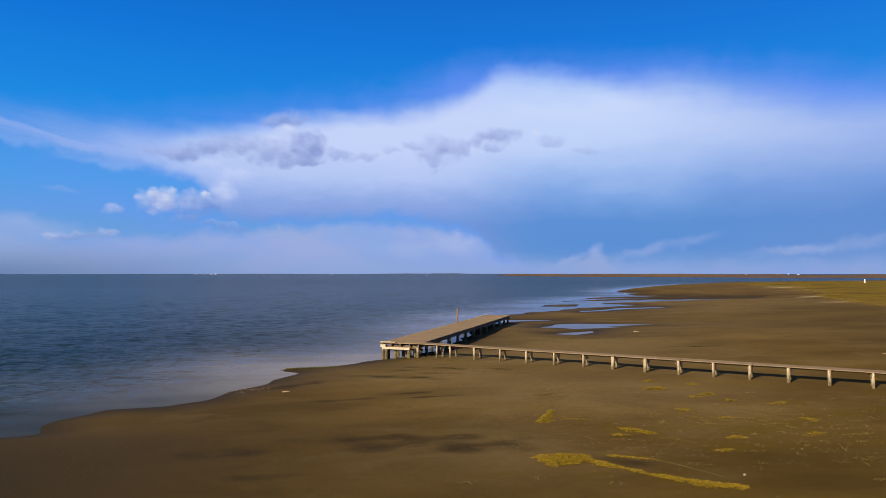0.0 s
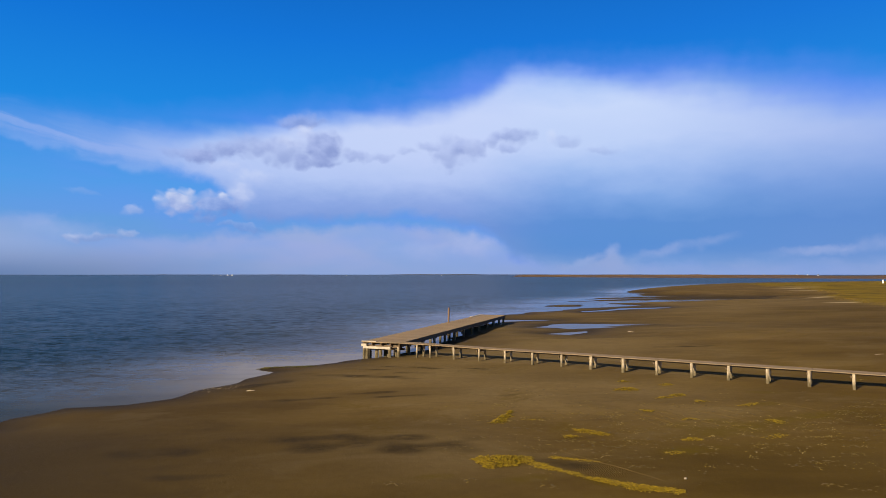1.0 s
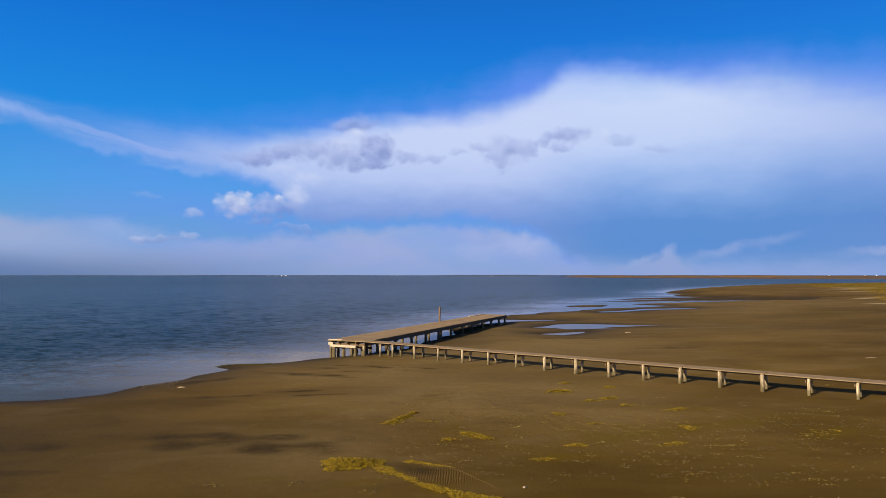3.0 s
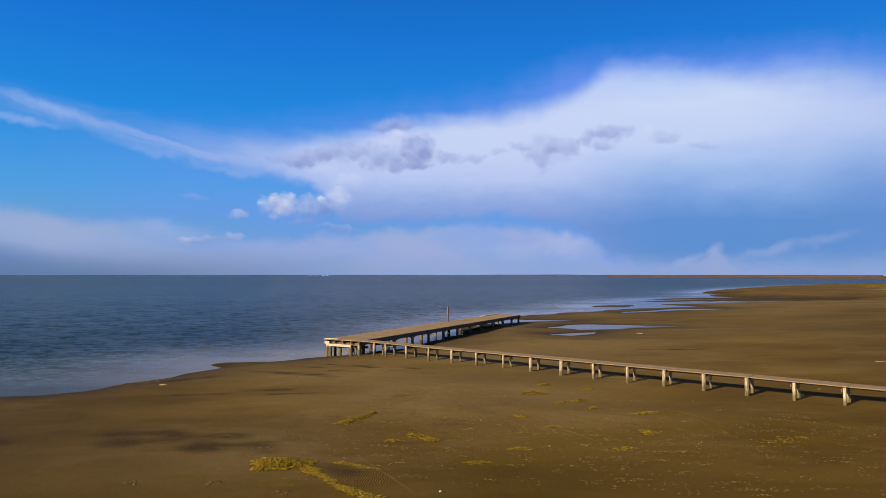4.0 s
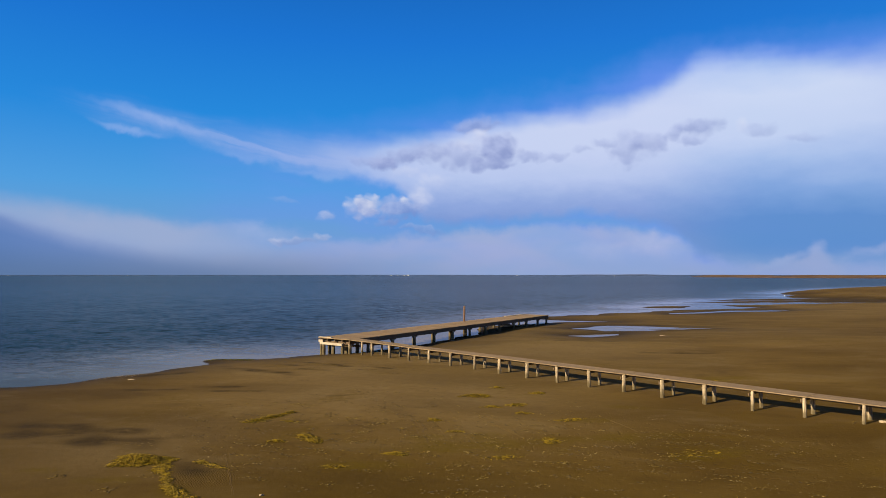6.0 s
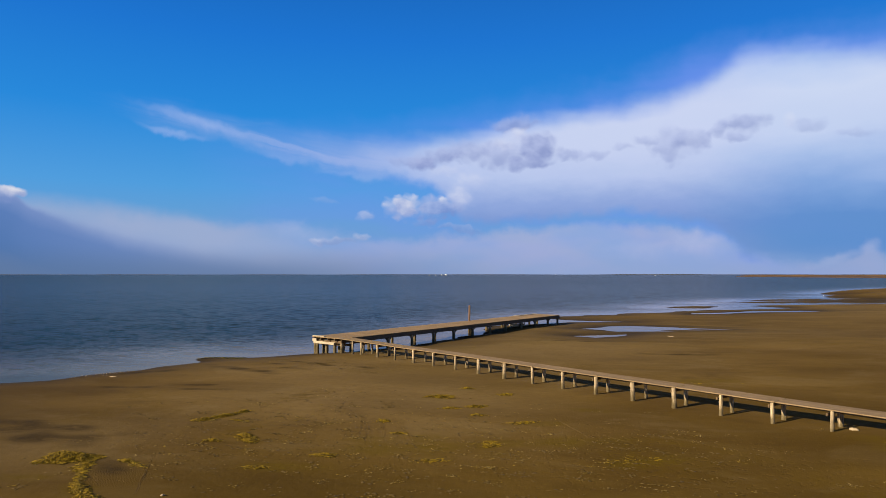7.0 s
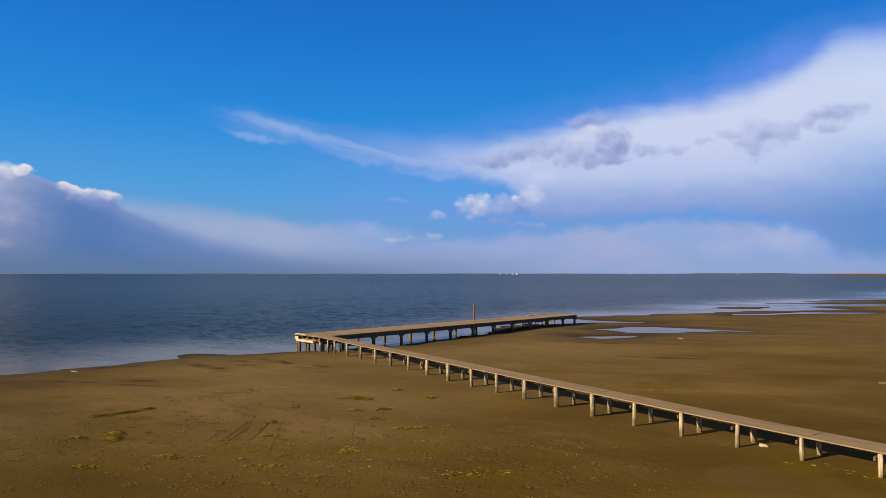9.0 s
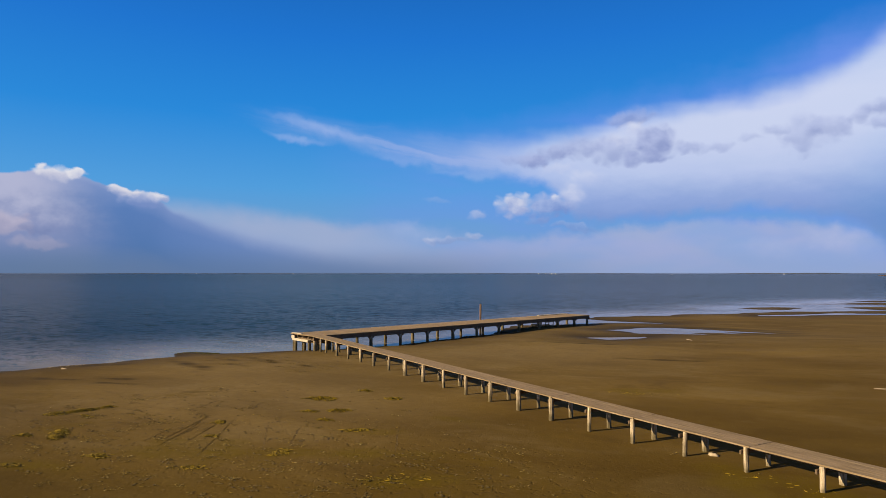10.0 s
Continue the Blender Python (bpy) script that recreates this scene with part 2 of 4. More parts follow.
    # bright heads above and beside them
    for a, e, ra, re, k in ((-9.4, 11.8, 1.1, 0.75, 0.75), (-10.6, 11.2, 1.0, 0.55, 0.5), (12.2, 11.7, 0.55, 0.65, 0.45), (-14.6, 6.7, 1.1, 1.2, 0.7), (-13.6, 8.3, 1.6, 0.8, 0.4), (-16.0, 9.0, 2.0, 0.5, 0.35)):
        col = blob(col, a, e, ra, re, k * 0.8, (190, 203, 243), (220, 228, 252), 1.0, 0.0, 0.6)
    # small sunlit cumulus under the arm
    for a, e, ra, re, k, dark, bright in ((-16.8, 5.7, 2.2, 1.0, 0.95, (120, 148, 214), (166, 186, 236)), (-17.6, 4.5, 1.1, 0.4, 0.5, (124, 152, 214), (146, 172, 226)),
                                          (-19.7, 5.9, 1.35, 1.05, 0.95, (158, 176, 226), (208, 216, 243)), (-18.8, 6.5, 0.55, 0.55, 0.7, (176, 192, 234), (212, 220, 245)),
                                          (-16.0, 6.4, 0.6, 0.28, 0.85, (170, 188, 234), (218, 226, 248)), (-14.3, 3.9, 2.1, 0.32, 0.5, (124, 150, 212), (160, 182, 232)),
                                          (-22.9, 5.0, 0.75, 0.42, 0.55, (156, 178, 226), (196, 206, 240)), (-26.8, 6.3, 1.1, 0.3, 0.22, (150, 176, 226), (176, 194, 236)),
                                          (-27.1, 2.95, 0.5, 0.36, 0.6, (150, 170, 218), (198, 208, 238)), (-25.3, 3.05, 2.2, 0.36, 0.6, (132, 156, 210), (176, 190, 230)),
                                          (-23.3, 3.25, 0.6, 0.36, 0.65, (150, 170, 218), (204, 212, 240))):
        col = blob(col, a, e, ra * 1.1, re * 1.1, k * 0.9, dark, bright, 0.7, 0.0, 0.7)
    # two bright strands at the arm's end
    for a, e, ra, re, k, tilt in ((-38.6, 11.45, 2.7, 0.30, 0.5, -0.12), (-36.6, 12.4, 4.2, 0.42, 0.45, -0.22), (-29.5, 9.75, 3.6, 0.3, 0.2, -0.16), (-24.0, 8.55, 3.4, 0.3, 0.2, -0.06)):
        col = blob(col, a, e, ra, re, k * 0.8, (160, 186, 246), (180, 202, 250), 1.25, tilt, 0.2)
    # the heap of cumulus farther round
    mist = w.step(M("ADD", M("SUBTRACT", edge([(-66, 5.0), (-52, 5.6), (-48, 6.0), (-45, 5.7), (-42, 5.5), (-37, 4.9), (-33, 4.2), (-28, 3.0), (-24, 1.5)]), el), M("MULTIPLY", M("SUBTRACT", wy, el), -0.6)), -0.5, 1.2)
    mist = M("MULTIPLY", mist, edge([(-66, 0.0), (-53, 0.0), (-49, 0.62), (-36, 0.58), (-28, 0.3), (-22, 0.0)], 1.0))
    col = w.mix(mist, col, srgb(164, 178, 216))
    heap_top = edge([(-66, 7.0), (-60.2, 7.35), (-58.6, 7.45), (-57.8, 7.7), (-55.6, 7.6), (-54.6, 7.3), (-53.0, 6.6), (-51.5, 6.5), (-49.6, 6.0), (-48.5, 5.2), (-46.5, 4.6), (-43, 3.5), (-38, 2.4), (-33, 1.4), (-28, 0.4), (-24, 0.0)])
    over = M("SUBTRACT", heap_top, M("ADD", el, M("MULTIPLY", M("SUBTRACT", wy, el), edge([(-66, 0.3), (-60, 0.45), (-50, 0.6), (-46, 0.3), (-30, 0.25)], 1.0))))
    far = w.step(az, -51.0, -42.0)
    heap = M("MULTIPLY", w.step(over, M("MULTIPLY", far, -0.8), M("MULTIPLY_ADD", far, 1.3, 0.22)), edge([(-66, 0.98), (-50, 0.96), (-42, 0.8), (-34, 0.5), (-26, 0.1)], 1.0))
    heap_col = w.ramp(M("DIVIDE", over, 8.0, clamp=True),
                      [(0.0, srgb(134, 160, 214)), (0.06, srgb(112, 142, 202)), (0.2, srgb(86, 125, 190)), (0.55, srgb(76, 118, 180)), (0.9, srgb(104, 130, 174)), (1.0, srgb(108, 130, 168))])
    glow = w.step(M("ADD", M("ADD", wx, M("MULTIPLY", el, 0.45)), M("MULTIPLY", mid0, 2.0)), -49.5, -56.5)
    heap_col = w.mix(M("MULTIPLY", M("MULTIPLY", glow, w.step(el, 0.0, 4.0)), 0.9), heap_col, w.mix(w.step(M("ADD", el, M("MULTIPLY", puff0, 5.0)), 3.0, 6.5), srgb(140, 152, 198), srgb(182, 188, 222)))
    col = w.mix(heap, col, heap_col)
    for a, e, ra, re, k, dark, bright in ((-57.0, 7.35, 1.4, 0.5, 0.95, (186, 194, 226), (226, 230, 246)), (-57.6, 7.75, 0.5, 0.32, 0.95, (206, 212, 236), (232, 236, 248)), (-55.4, 7.4, 0.75, 0.38, 0.95, (184, 194, 228), (228, 232, 246)),
                                          (-51.9, 6.2, 1.35, 0.45, 0.95, (160, 176, 220), (224, 226, 242)), (-49.9, 6.05, 1.2, 0.42, 0.95, (158, 176, 222), (220, 224, 242)), (-50.8, 5.7, 1.6, 0.6, 0.6, (120, 146, 206), (160, 178, 224)),
                                          (-60.0, 3.6, 2.2, 0.9, 0.5, (176, 172, 200), (194, 186, 210)), (-57.9, 3.3, 1.4, 0.45, 0.5, (112, 130, 182), (132, 148, 196)), (-57.6, 2.2, 2.4, 0.5, 0.3, (180, 174, 200), (188, 182, 206))):
        col = blob(col, a, e, ra, re, k, dark, bright, 0.6, 0.0, 0.7)
    # haze on the horizon
    haze = w.step(el, 2.6, -0.3)
    col = w.mix(M("MULTIPLY", haze, edge([(-66, 0.7), (-30, 0.7), (-8, 0.55), (38, 0.5)], 1.0)), col, w.mix(w.step(az, -6.0, -32.0), srgb(140, 166, 214), srgb(92, 120, 162)))

    out = w.n.new("ShaderNodeOutputWorld")
    bg = w.n.new("ShaderNodeBackground")
    w.put(bg.inputs[0], col)
    bg.inputs[1].default_value = 0.6
    w.tree.links.new(bg.outputs[0], out.inputs[0])


build_sky()


# ------------------------------------------------------------------ materials
def material(name):
    m = bpy.data.materials.new(name)
    m.use_nodes = True
    w = Nodes(m.node_tree)
    out = w.n.new("ShaderNodeOutputMaterial")
    bsdf = w.n.new("ShaderNodeBsdfPrincipled")
    w.tree.links.new(bsdf.outputs[0], out.inputs[0])
    return m, w, bsdf


def bump(w, bsdf, height, strength, distance):
    node = w.n.new("ShaderNodeBump")
    node.inputs["Strength"].default_value, node.inputs["Distance"].default_value = strength, distance
    w.put(node.inputs["Height"], height)
    w.put(bsdf.inputs["Normal"], node.outputs[0])


def attribute(w, name):
    node = w.n.new("ShaderNodeAttribute")
    node.attribute_name = name
    return node.outputs["Fac"]


def sand_material():
    m, w, b = material("wet_sand")
    M = w.math
    pos = w.n.new("ShaderNodeNewGeometry").outputs["Position"]
    px, py, pz = w.split(pos)
    broad = w.noise(pos, 0.045, 4.0, 0.55, 0.6)
    drift = w.noise(w.xyz(M("MULTIPLY", px, 0.05), M("MULTIPLY", py, 0.12)), 1.0, 5.0, 0.6, 0.4)
    grain = w.noise(pos, 2.2, 6.0, 0.65)
    fine = w.noise(pos, 14.0, 4.0, 0.6)
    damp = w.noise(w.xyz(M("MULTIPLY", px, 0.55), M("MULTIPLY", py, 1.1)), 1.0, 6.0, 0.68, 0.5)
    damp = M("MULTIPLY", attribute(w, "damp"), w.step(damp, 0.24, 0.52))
    wet = attribute(w, "wet")
    veg = attribute(w, "veg")
    col = w.mix(w.step(drift, 0.30, 0.70), (0.098, 0.058, 0.0105), (0.168, 0.106, 0.024))
    streaky = w.noise(w.xyz(M("MULTIPLY", px, 0.028), M("MULTIPLY", py, 0.075)), 1.0, 4.0, 0.55, 0.8)
    col = w.mix(M("MULTIPLY", w.step(broad, 0.46, 0.66), 0.7), col, (0.196, 0.127, 0.037))
    col = w.mix(M("MULTIPLY", w.step(streaky, 0.48, 0.72), 0.35), col, (0.068, 0.041, 0.008))
    # greyer drained patches and darker seeping ones, a few paces across
    patch = w.noise(w.xyz(M("MULTIPLY", px, 0.16), M("MULTIPLY", py, 0.26)), 1.0, 6.0, 0.62, 0.7)
    col = w.mix(M("MULTIPLY", w.step(patch, 0.50, 0.66), 0.55), col, (0.200, 0.140, 0.055))
    col = w.mix(M("MULTIPLY", w.step(patch, 0.46, 0.32), 0.5), col, (0.070, 0.041, 0.008))
    # well-drained sand is greyer and paler; sand that never drains is dark and olive; lens falloff is put into both
    # colours
    col = w.mix(M("MULTIPLY", attribute(w, "bright_drained"), 0.5), col, w.mix(w.step(drift, 0.3, 0.7), (0.178, 0.126, 0.054), (0.250, 0.178, 0.083)))
    col = w.mix(M("MULTIPLY", attribute(w, "dimmed_seep"), 0.75), col, w.mix(w.step(drift, 0.3, 0.7), (0.058, 0.0345, 0.0038), (0.098, 0.060, 0.0080)))
    # thin green film of algae in places
    film = M("MULTIPLY", w.step(w.noise(pos, 0.11, 5.0, 0.6, 0.8), 0.54, 0.72), w.step(grain, 0.35, 0.6))
    col = w.mix(M("MULTIPLY", film, 0.55), col, (0.120, 0.076, 0.003))
    col = w.mix(M("MULTIPLY", w.step(grain, 0.3, 0.75), 0.22), col, (0.078, 0.043, 0.009))
    col = w.mix(M("MULTIPLY", w.step(fine, 0.60, 0.74), 0.4), col, (0.23, 0.15, 0.046))
    slick = M("MULTIPLY", attribute(w, "slick"), w.step(grain, 0.2, 0.62))
    col = w.mix(M("MULTIPLY", slick, 0.6), col, (0.118, 0.080, 0.003))
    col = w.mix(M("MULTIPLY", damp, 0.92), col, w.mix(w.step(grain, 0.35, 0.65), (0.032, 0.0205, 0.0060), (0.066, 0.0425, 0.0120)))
    # waterlogged sand near the tide line, and the near-left stretch darkened for lens falloff
    col = w.mix(M("MULTIPLY", wet, 0.9), col, (0.026, 0.0175, 0.0070))
    col = w.mix(attribute(w, "pale"), col, (0.46, 0.36, 0.21))
    plants = w.mix(w.step(w.noise(pos, 0.12, 5.0, 0.65), 0.35, 0.65), (0.155, 0.100, 0.003), (0.235, 0.156, 0.004))
    plants = w.mix(M("MULTIPLY", w.step(w.noise(pos, 0.05, 4.0, 0.6, 0.5), 0.5, 0.62), 0.7), plants, (0.060, 0.042, 0.004))
    col = w.mix(M("MULTIPLY", veg, 0.95), col, plants)
    w.put(b.inputs["Base Color"], w.mix(1.0, col, (0.9, 0.9, 0.9), "MULTIPLY"))
    w.put(b.inputs["Roughness"], M("SUBTRACT", 0.95, M("MULTIPLY", wet, 0.12)))
    w.put(b.inputs["Specular IOR Level"], M("ADD", 0.05, M("MULTIPLY", wet, 0.06)))
    ripple = w.n.new("ShaderNodeTexWave")
    ripple.bands_direction = "X"
    w.put(ripple.inputs["Vector"], pos)
    for k, v in (("Scale", 3.4), ("Distortion", 6.0), ("Detail", 3.0), ("Detail Scale", 1.2)):
        ripple.inputs[k].default_value = v
    spot = w.vec("LENGTH", w.vec("MULTIPLY", w.vec("SUBTRACT", pos, (-6.7, 21.2, 0.0)), (0.72, 1.0, 0.0)))
    patches = w.step(spot, 1.3, 0.5)
    pocks = M("MULTIPLY", w.step(w.noise(pos, 3.0, 3.0), 0.57, 0.66), w.step(w.noise(w.vec("ADD", pos, (3.0, 17.0, 0.0)), 0.12, 2.0), 0.42, 0.56))
    h = M("ADD", M("ADD", M("MULTIPLY", grain, 0.5), M("MULTIPLY", fine, 0.15)), M("MULTIPLY", M("MULTIPLY", ripple.outputs["Fac"], patches), 0.4))
    # trodden, pocked sand between the weed and the walkway
    trod = M("MULTIPLY", w.step(w.noise(w.vec("ADD", pos, (9.0, 2.0, 0.0)), 3.4, 2.0, 0.5, 0.2), 0.58, 0.68), attribute(w, "trodden"))
    h = M("SUBTRACT", h, M("MULTIPLY", M("MAXIMUM", M("MULTIPLY", pocks, 0.25), M("MULTIPLY", trod, 0.8)), 0.45))
    bump(w, b, h, 0.5, 0.07)
    return m


def water_material():
    m, w, b = material("sea_water")
    M = w.math
    pos = w.n.new("ShaderNodeNewGeometry").outputs["Position"]
    px, py, pz = w.split(pos)
    calm, near_dim = attribute(w, "calm"), attribute(w, "near_dim")
    half = (0.5, 0.5, 0.5)
    gust = w.noise(w.xyz(M("MULTIPLY", px, 0.012), M("MULTIPLY", py, 0.03)), 1.0, 4.0, 0.6)
    chop = w.noise(w.xyz(M("MULTIPLY", px, 0.55), py), 2.3, 4.0, 0.6, 0.4, True)
    wave = w.noise(w.xyz(M("MULTIPLY", px, 0.40), py), 0.9, 3.0, 0.55, 0.3, True)
    # longer wind waves, which still show far out
    swell = w.noise(w.xyz(M("MULTIPLY", px, 0.46), M("MULTIPLY", py, 0.40)), 1.0, 4.0, 0.66, 0.4, True)
    slope = w.vec("SCALE", w.vec("SUBTRACT", chop, half), scale=0.36)
    slope = w.vec("ADD", slope, w.vec("SCALE", w.vec("SUBTRACT", wave, half), scale=0.20))
    slope = w.vec("ADD", slope, w.vec("SCALE", w.vec("SUBTRACT", swell, half), scale=0.27))
    slope = w.vec("MULTIPLY", slope, (1.0, 1.0, 0.0))
    rough_sea = M("MULTIPLY", M("SUBTRACT", 1.0, M("MULTIPLY", calm, 0.97)), M("ADD", 0.65, M("MULTIPLY", gust, 0.8)))
    slope = w.vec("SCALE", slope, scale=rough_sea)
    normal = w.vec("NORMALIZE", w.vec("ADD", slope, (0.0, 0.0, 1.0)))
    w.put(b.inputs["Normal"], normal)
    # streaks in the base colour stand for brighter and darker wave slopes
    streaks = w.noise(w.xyz(M("MULTIPLY", px, 0.05), M("MULTIPLY", py, 0.22)), 1.0, 6.0, 0.68, 0.5)
    deep = w.mix(w.step(M("ADD", M("MULTIPLY", gust, 0.45), M("MULTIPLY", streaks, 0.55)), 0.38, 0.62), (0.0074, 0.0138, 0.0102), (0.0148, 0.0230, 0.0160))
    bed = w.mix(w.step(streaks, 0.3, 0.7), (0.190, 0.148, 0.092), (0.250, 0.198, 0.128))
    # near-left shallows lose bed colour and sheen, darkened in place of lens falloff
    shallow = M("MULTIPLY", calm, M("SUBTRACT", 1.0, M("MULTIPLY", near_dim, 0.85)))
    w.put(b.inputs["Base Color"], w.mix(M("MULTIPLY", shallow, 0.85), deep, bed))      # the sandy bed shows in the shallows
    w.put(b.inputs["Roughness"], M("ADD", 0.06, M("MULTIPLY", M("SUBTRACT", 1.0, calm), 0.12)))
    b.inputs["IOR"].default_value = 1.33
    # the open bay is too rough for a clear reflection
    w.put(b.inputs["Specular IOR Level"], M("ADD", w.step(py, 110.0, 600.0, (0.0052, 0.0022)), M("MULTIPLY", shallow, 0.030)))
    return m


def wood_material(name, dark, light, algae=False, along="y", vary=0.24):
    m, w, b = material(name)
    M = w.math
    tex = w.n.new("ShaderNodeTexCoord").outputs["Object"]
    info = w.n.new("ShaderNodeObjectInfo").outputs["Random"]
    ox, oy, oz = w.split(tex)
    long_axis = w.xyz(M("MULTIPLY", ox, 0.7 if along == "x" else 9.0), M("MULTIPLY", oy, 9.0 if along == "x" else 1.0), M("MULTIPLY", oz, 9.0)) if not algae else w.xyz(M("MULTIPLY", ox, 14.0), M("MULTIPLY", oy, 14.0), M("MULTIPLY", oz, 1.5))
    offset = w.vec("ADD", long_axis, w.xyz(M("MULTIPLY", info, 37.0), M("MULTIPLY", info, 11.0), 0.0))
    streaks = w.noise(offset, 1.6, 6.0, 0.65, 0.3)
    stain = w.noise(w.vec("ADD", tex, w.xyz(M("MULTIPLY", info, 9.0), 0.0, 0.0)), 0.9, 3.0)
    col = w.mix(w.step(streaks, 0.3, 0.7), dark, light)
    col = w.mix(M("MULTIPLY", w.step(stain, 0.5, 0.75), 0.4), col, tuple(v * 0.55 for v in dark))
    shade = M("ADD", 1.0 - vary / 2, M("MULTIPLY", info, vary))
    col = w.mix(1.0, col, w.xyz(shade, shade, shade), "MULTIPLY")
    if algae:
        z = w.split(w.n.new("ShaderNodeNewGeometry").outputs["Position"])[2]
        line = M("ADD", z, M("MULTIPLY", M("SUBTRACT", w.noise(tex, 5.0, 4.0), 0.5), 0.5))
        col = w.mix(M("MULTIPLY", w.step(line, 0.72, 0.16), 0.8), col, (0.060, 0.044, 0.012))
    w.put(b.inputs["Base Color"], col)
    b.inputs["Roughness"].default_value = 0.88
    b.inputs["Specular IOR Level"].default_value = 0.25
    bump(w, b, streaks, 0.5, 0.02)
    return m


def plain_material(name, colour, other, scale, rough=0.85):
    """A matt surface that wavers between two colours."""
    m, w, b = material(name)
    pos = w.n.new("ShaderNodeNewGeometry").outputs["Position"]
    n = w.noise(pos, scale, 5.0, 0.6)
    w.put(b.inputs["Base Color"], w.mix(w.step(n, 0.35, 0.65), colour, other))
    b.inputs["Roughness"].default_value = rough
    b.inputs["Specular IOR Level"].default_value = 0.2
    bump(w, b, n, 0.3, 0.02)
    return m


def weed_material(name, colours):
    m, w, b = material(name)
    island = w.n.new("ShaderNodeNewGeometry").outputs["Random Per Island"]
    w.put(b.inputs["Base Color"], w.ramp(island, [(i / max(1, len(colours) - 1), c) for i, c in enumerate(colours)]))
    b.inputs["Roughness"].default_value = 0.8
    b.inputs["Specular IOR Level"].default_value = 0.3
    return m


SAND, WATER = sand_material(), water_material()
DECK = wood_material("weathered_deck_wood", (0.210, 0.143, 0.074), (0.29, 0.203, 0.113))
TIMBER = wood_material("grey_brown_timber", (0.09, 0.060, 0.034), (0.17, 0.118, 0.070))
WALK_DECK = wood_material("weathered_walk_boards", (0.190, 0.130, 0.068), (0.285, 0.203, 0.115), along="x", vary=0.09)
PALE = wood_material("bleached_timber", (0.40, 0.33, 0.235), (0.58, 0.50, 0.38))
PILE = wood_material("pile_wood", (0.17, 0.125, 0.070), (0.60, 0.49, 0.33), True)
MAST = wood_material("mast_wood", (0.12, 0.066, 0.035), (0.20, 0.118, 0.064), True)
WEED = weed_material("seaweed", [(0.035, 0.022, 0.002), (0.230, 0.150, 0.002), (0.120, 0.078, 0.002), (0.310, 0.205, 0.003), (0.060, 0.038, 0.002), (0.220, 0.145, 0.003), (0.160, 0.104, 0.002)])
STRAW = weed_material("dry_debris", [(0.13, 0.086, 0.008), (0.035, 0.023, 0.008), (0.36, 0.27, 0.09), (0.06, 0.040, 0.006), (0.25, 0.168, 0.012), (0.03, 0.02, 0.006)])
GREENWEED = weed_material("green_seaweed", [(0.040, 0.034, 0.003), (0.075, 0.062, 0.004), (0.028, 0.022, 0.004)])
CLOD = weed_material("damp_clods", [(0.066, 0.042, 0.007), (0.120, 0.077, 0.009), (0.058, 0.036, 0.008), (0.165, 0.108, 0.008), (0.080, 0.050, 0.009), (0.140, 0.092, 0.020)])
GRASS = weed_material("marsh_grass", [(0.20, 0.122, 0.004), (0.10, 0.066, 0.005), (0.26, 0.164, 0.006), (0.06, 0.044, 0.005), (0.19, 0.106, 0.005)])
MARSH = plain_material("far_marsh", (0.100, 0.056, 0.024), (0.140, 0.080, 0.032), 0.02)
COAST = plain_material("far_coast", (0.050, 0.060, 0.085), (0.080, 0.088, 0.115), 0.003)
TRACK = plain_material("damp_pressed_sand", (0.078, 0.048, 0.010), (0.108, 0.068, 0.016), 1.3)
WHITE = plain_material("white_paint", (0.78, 0.78, 0.76), (0.66, 0.66, 0.64), 1.0, 0.6)
DRIFT = plain_material("bleached_driftwood", (0.40, 0.32, 0.21), (0.27, 0.21, 0.13), 6.0)
HULL = plain_material("dark_paint", (0.05, 0.055, 0.07), (0.08, 0.085, 0.10), 0.5, 0.5)

# ------------------------------------------------------------------ the lie of the land
WATER_Z = -0.55
PIER_AT, PIER_X, PIER_Y = (-18.30, 57.97), (0.932, -0.362), (0.362, 0.932)

MAINLAND = [(-400, -800), (-400, -160), (-120, -15), (-60, 17), (-40, 28.5), (-34.9, 31), (-35.4, 34), (-34.2, 37), (-31, 37.9), (-29, 39.4), (-28, 42),
            (-26.6, 44.7), (-25.1, 47.8), (-25, 50.4), (-26.4, 51.6), (-26, 53), (-23, 53.6), (-20.2, 55.8), (-18.4, 58.2), (-14.6, 61.6),
            (-11.2, 68), (-7.6, 77.4), (-7, 82.5), (-8.3, 87.4), (-7, 92), (-3.4, 95.2), (1.5, 101.4), (9, 103)]
OUTER_BAR = [(9, 104), (3, 104.6), (-2.5, 107), (-2.0, 112), (2.2, 118), (8.4, 120), (7.6, 122.6), (9.9, 125.8), (13.1, 127.6), (20.4, 136.1), (27.5, 143.6), (38.0, 148.4), (41.8, 154.0), (34.2, 160.7), (41.8, 165.8), (90.2, 176.7), (90.2, 187.1), (95.0, 192.8), (71.2, 195.6), (57.0, 200.3), (81.7, 207.9)]
SAND_BARS = [[(27, 172.5), (33, 174), (42, 178.5), (52, 184), (70, 189), (96, 190), (96, 196), (70, 195), (50, 190), (38, 182), (30, 176)],
             [(35.5, 184.8), (40, 189.5), (47, 194.5), (56, 199), (80, 201), (80, 207), (56, 204), (45.5, 199.5), (38, 191)]]
FAR_POINT = [(66, 227), (73, 238), (82, 250), (75, 264), (88, 292), (123, 351), (178, 420), (221, 467), (313, 522), (448, 587), (1500, 720), (1500, -800)]
ISLET = [(16.7, 147.6), (20.8, 145.5), (24.9, 147.2), (28.5, 157.2), (23.5, 156.8), (19.0, 153.6)]
POOL_A = [(3.4, 89.6), (6.6, 93.5), (10.4, 95.6), (15.6, 95.6), (20.6, 93.2), (14.6, 88.8), (8.3, 87.2)]
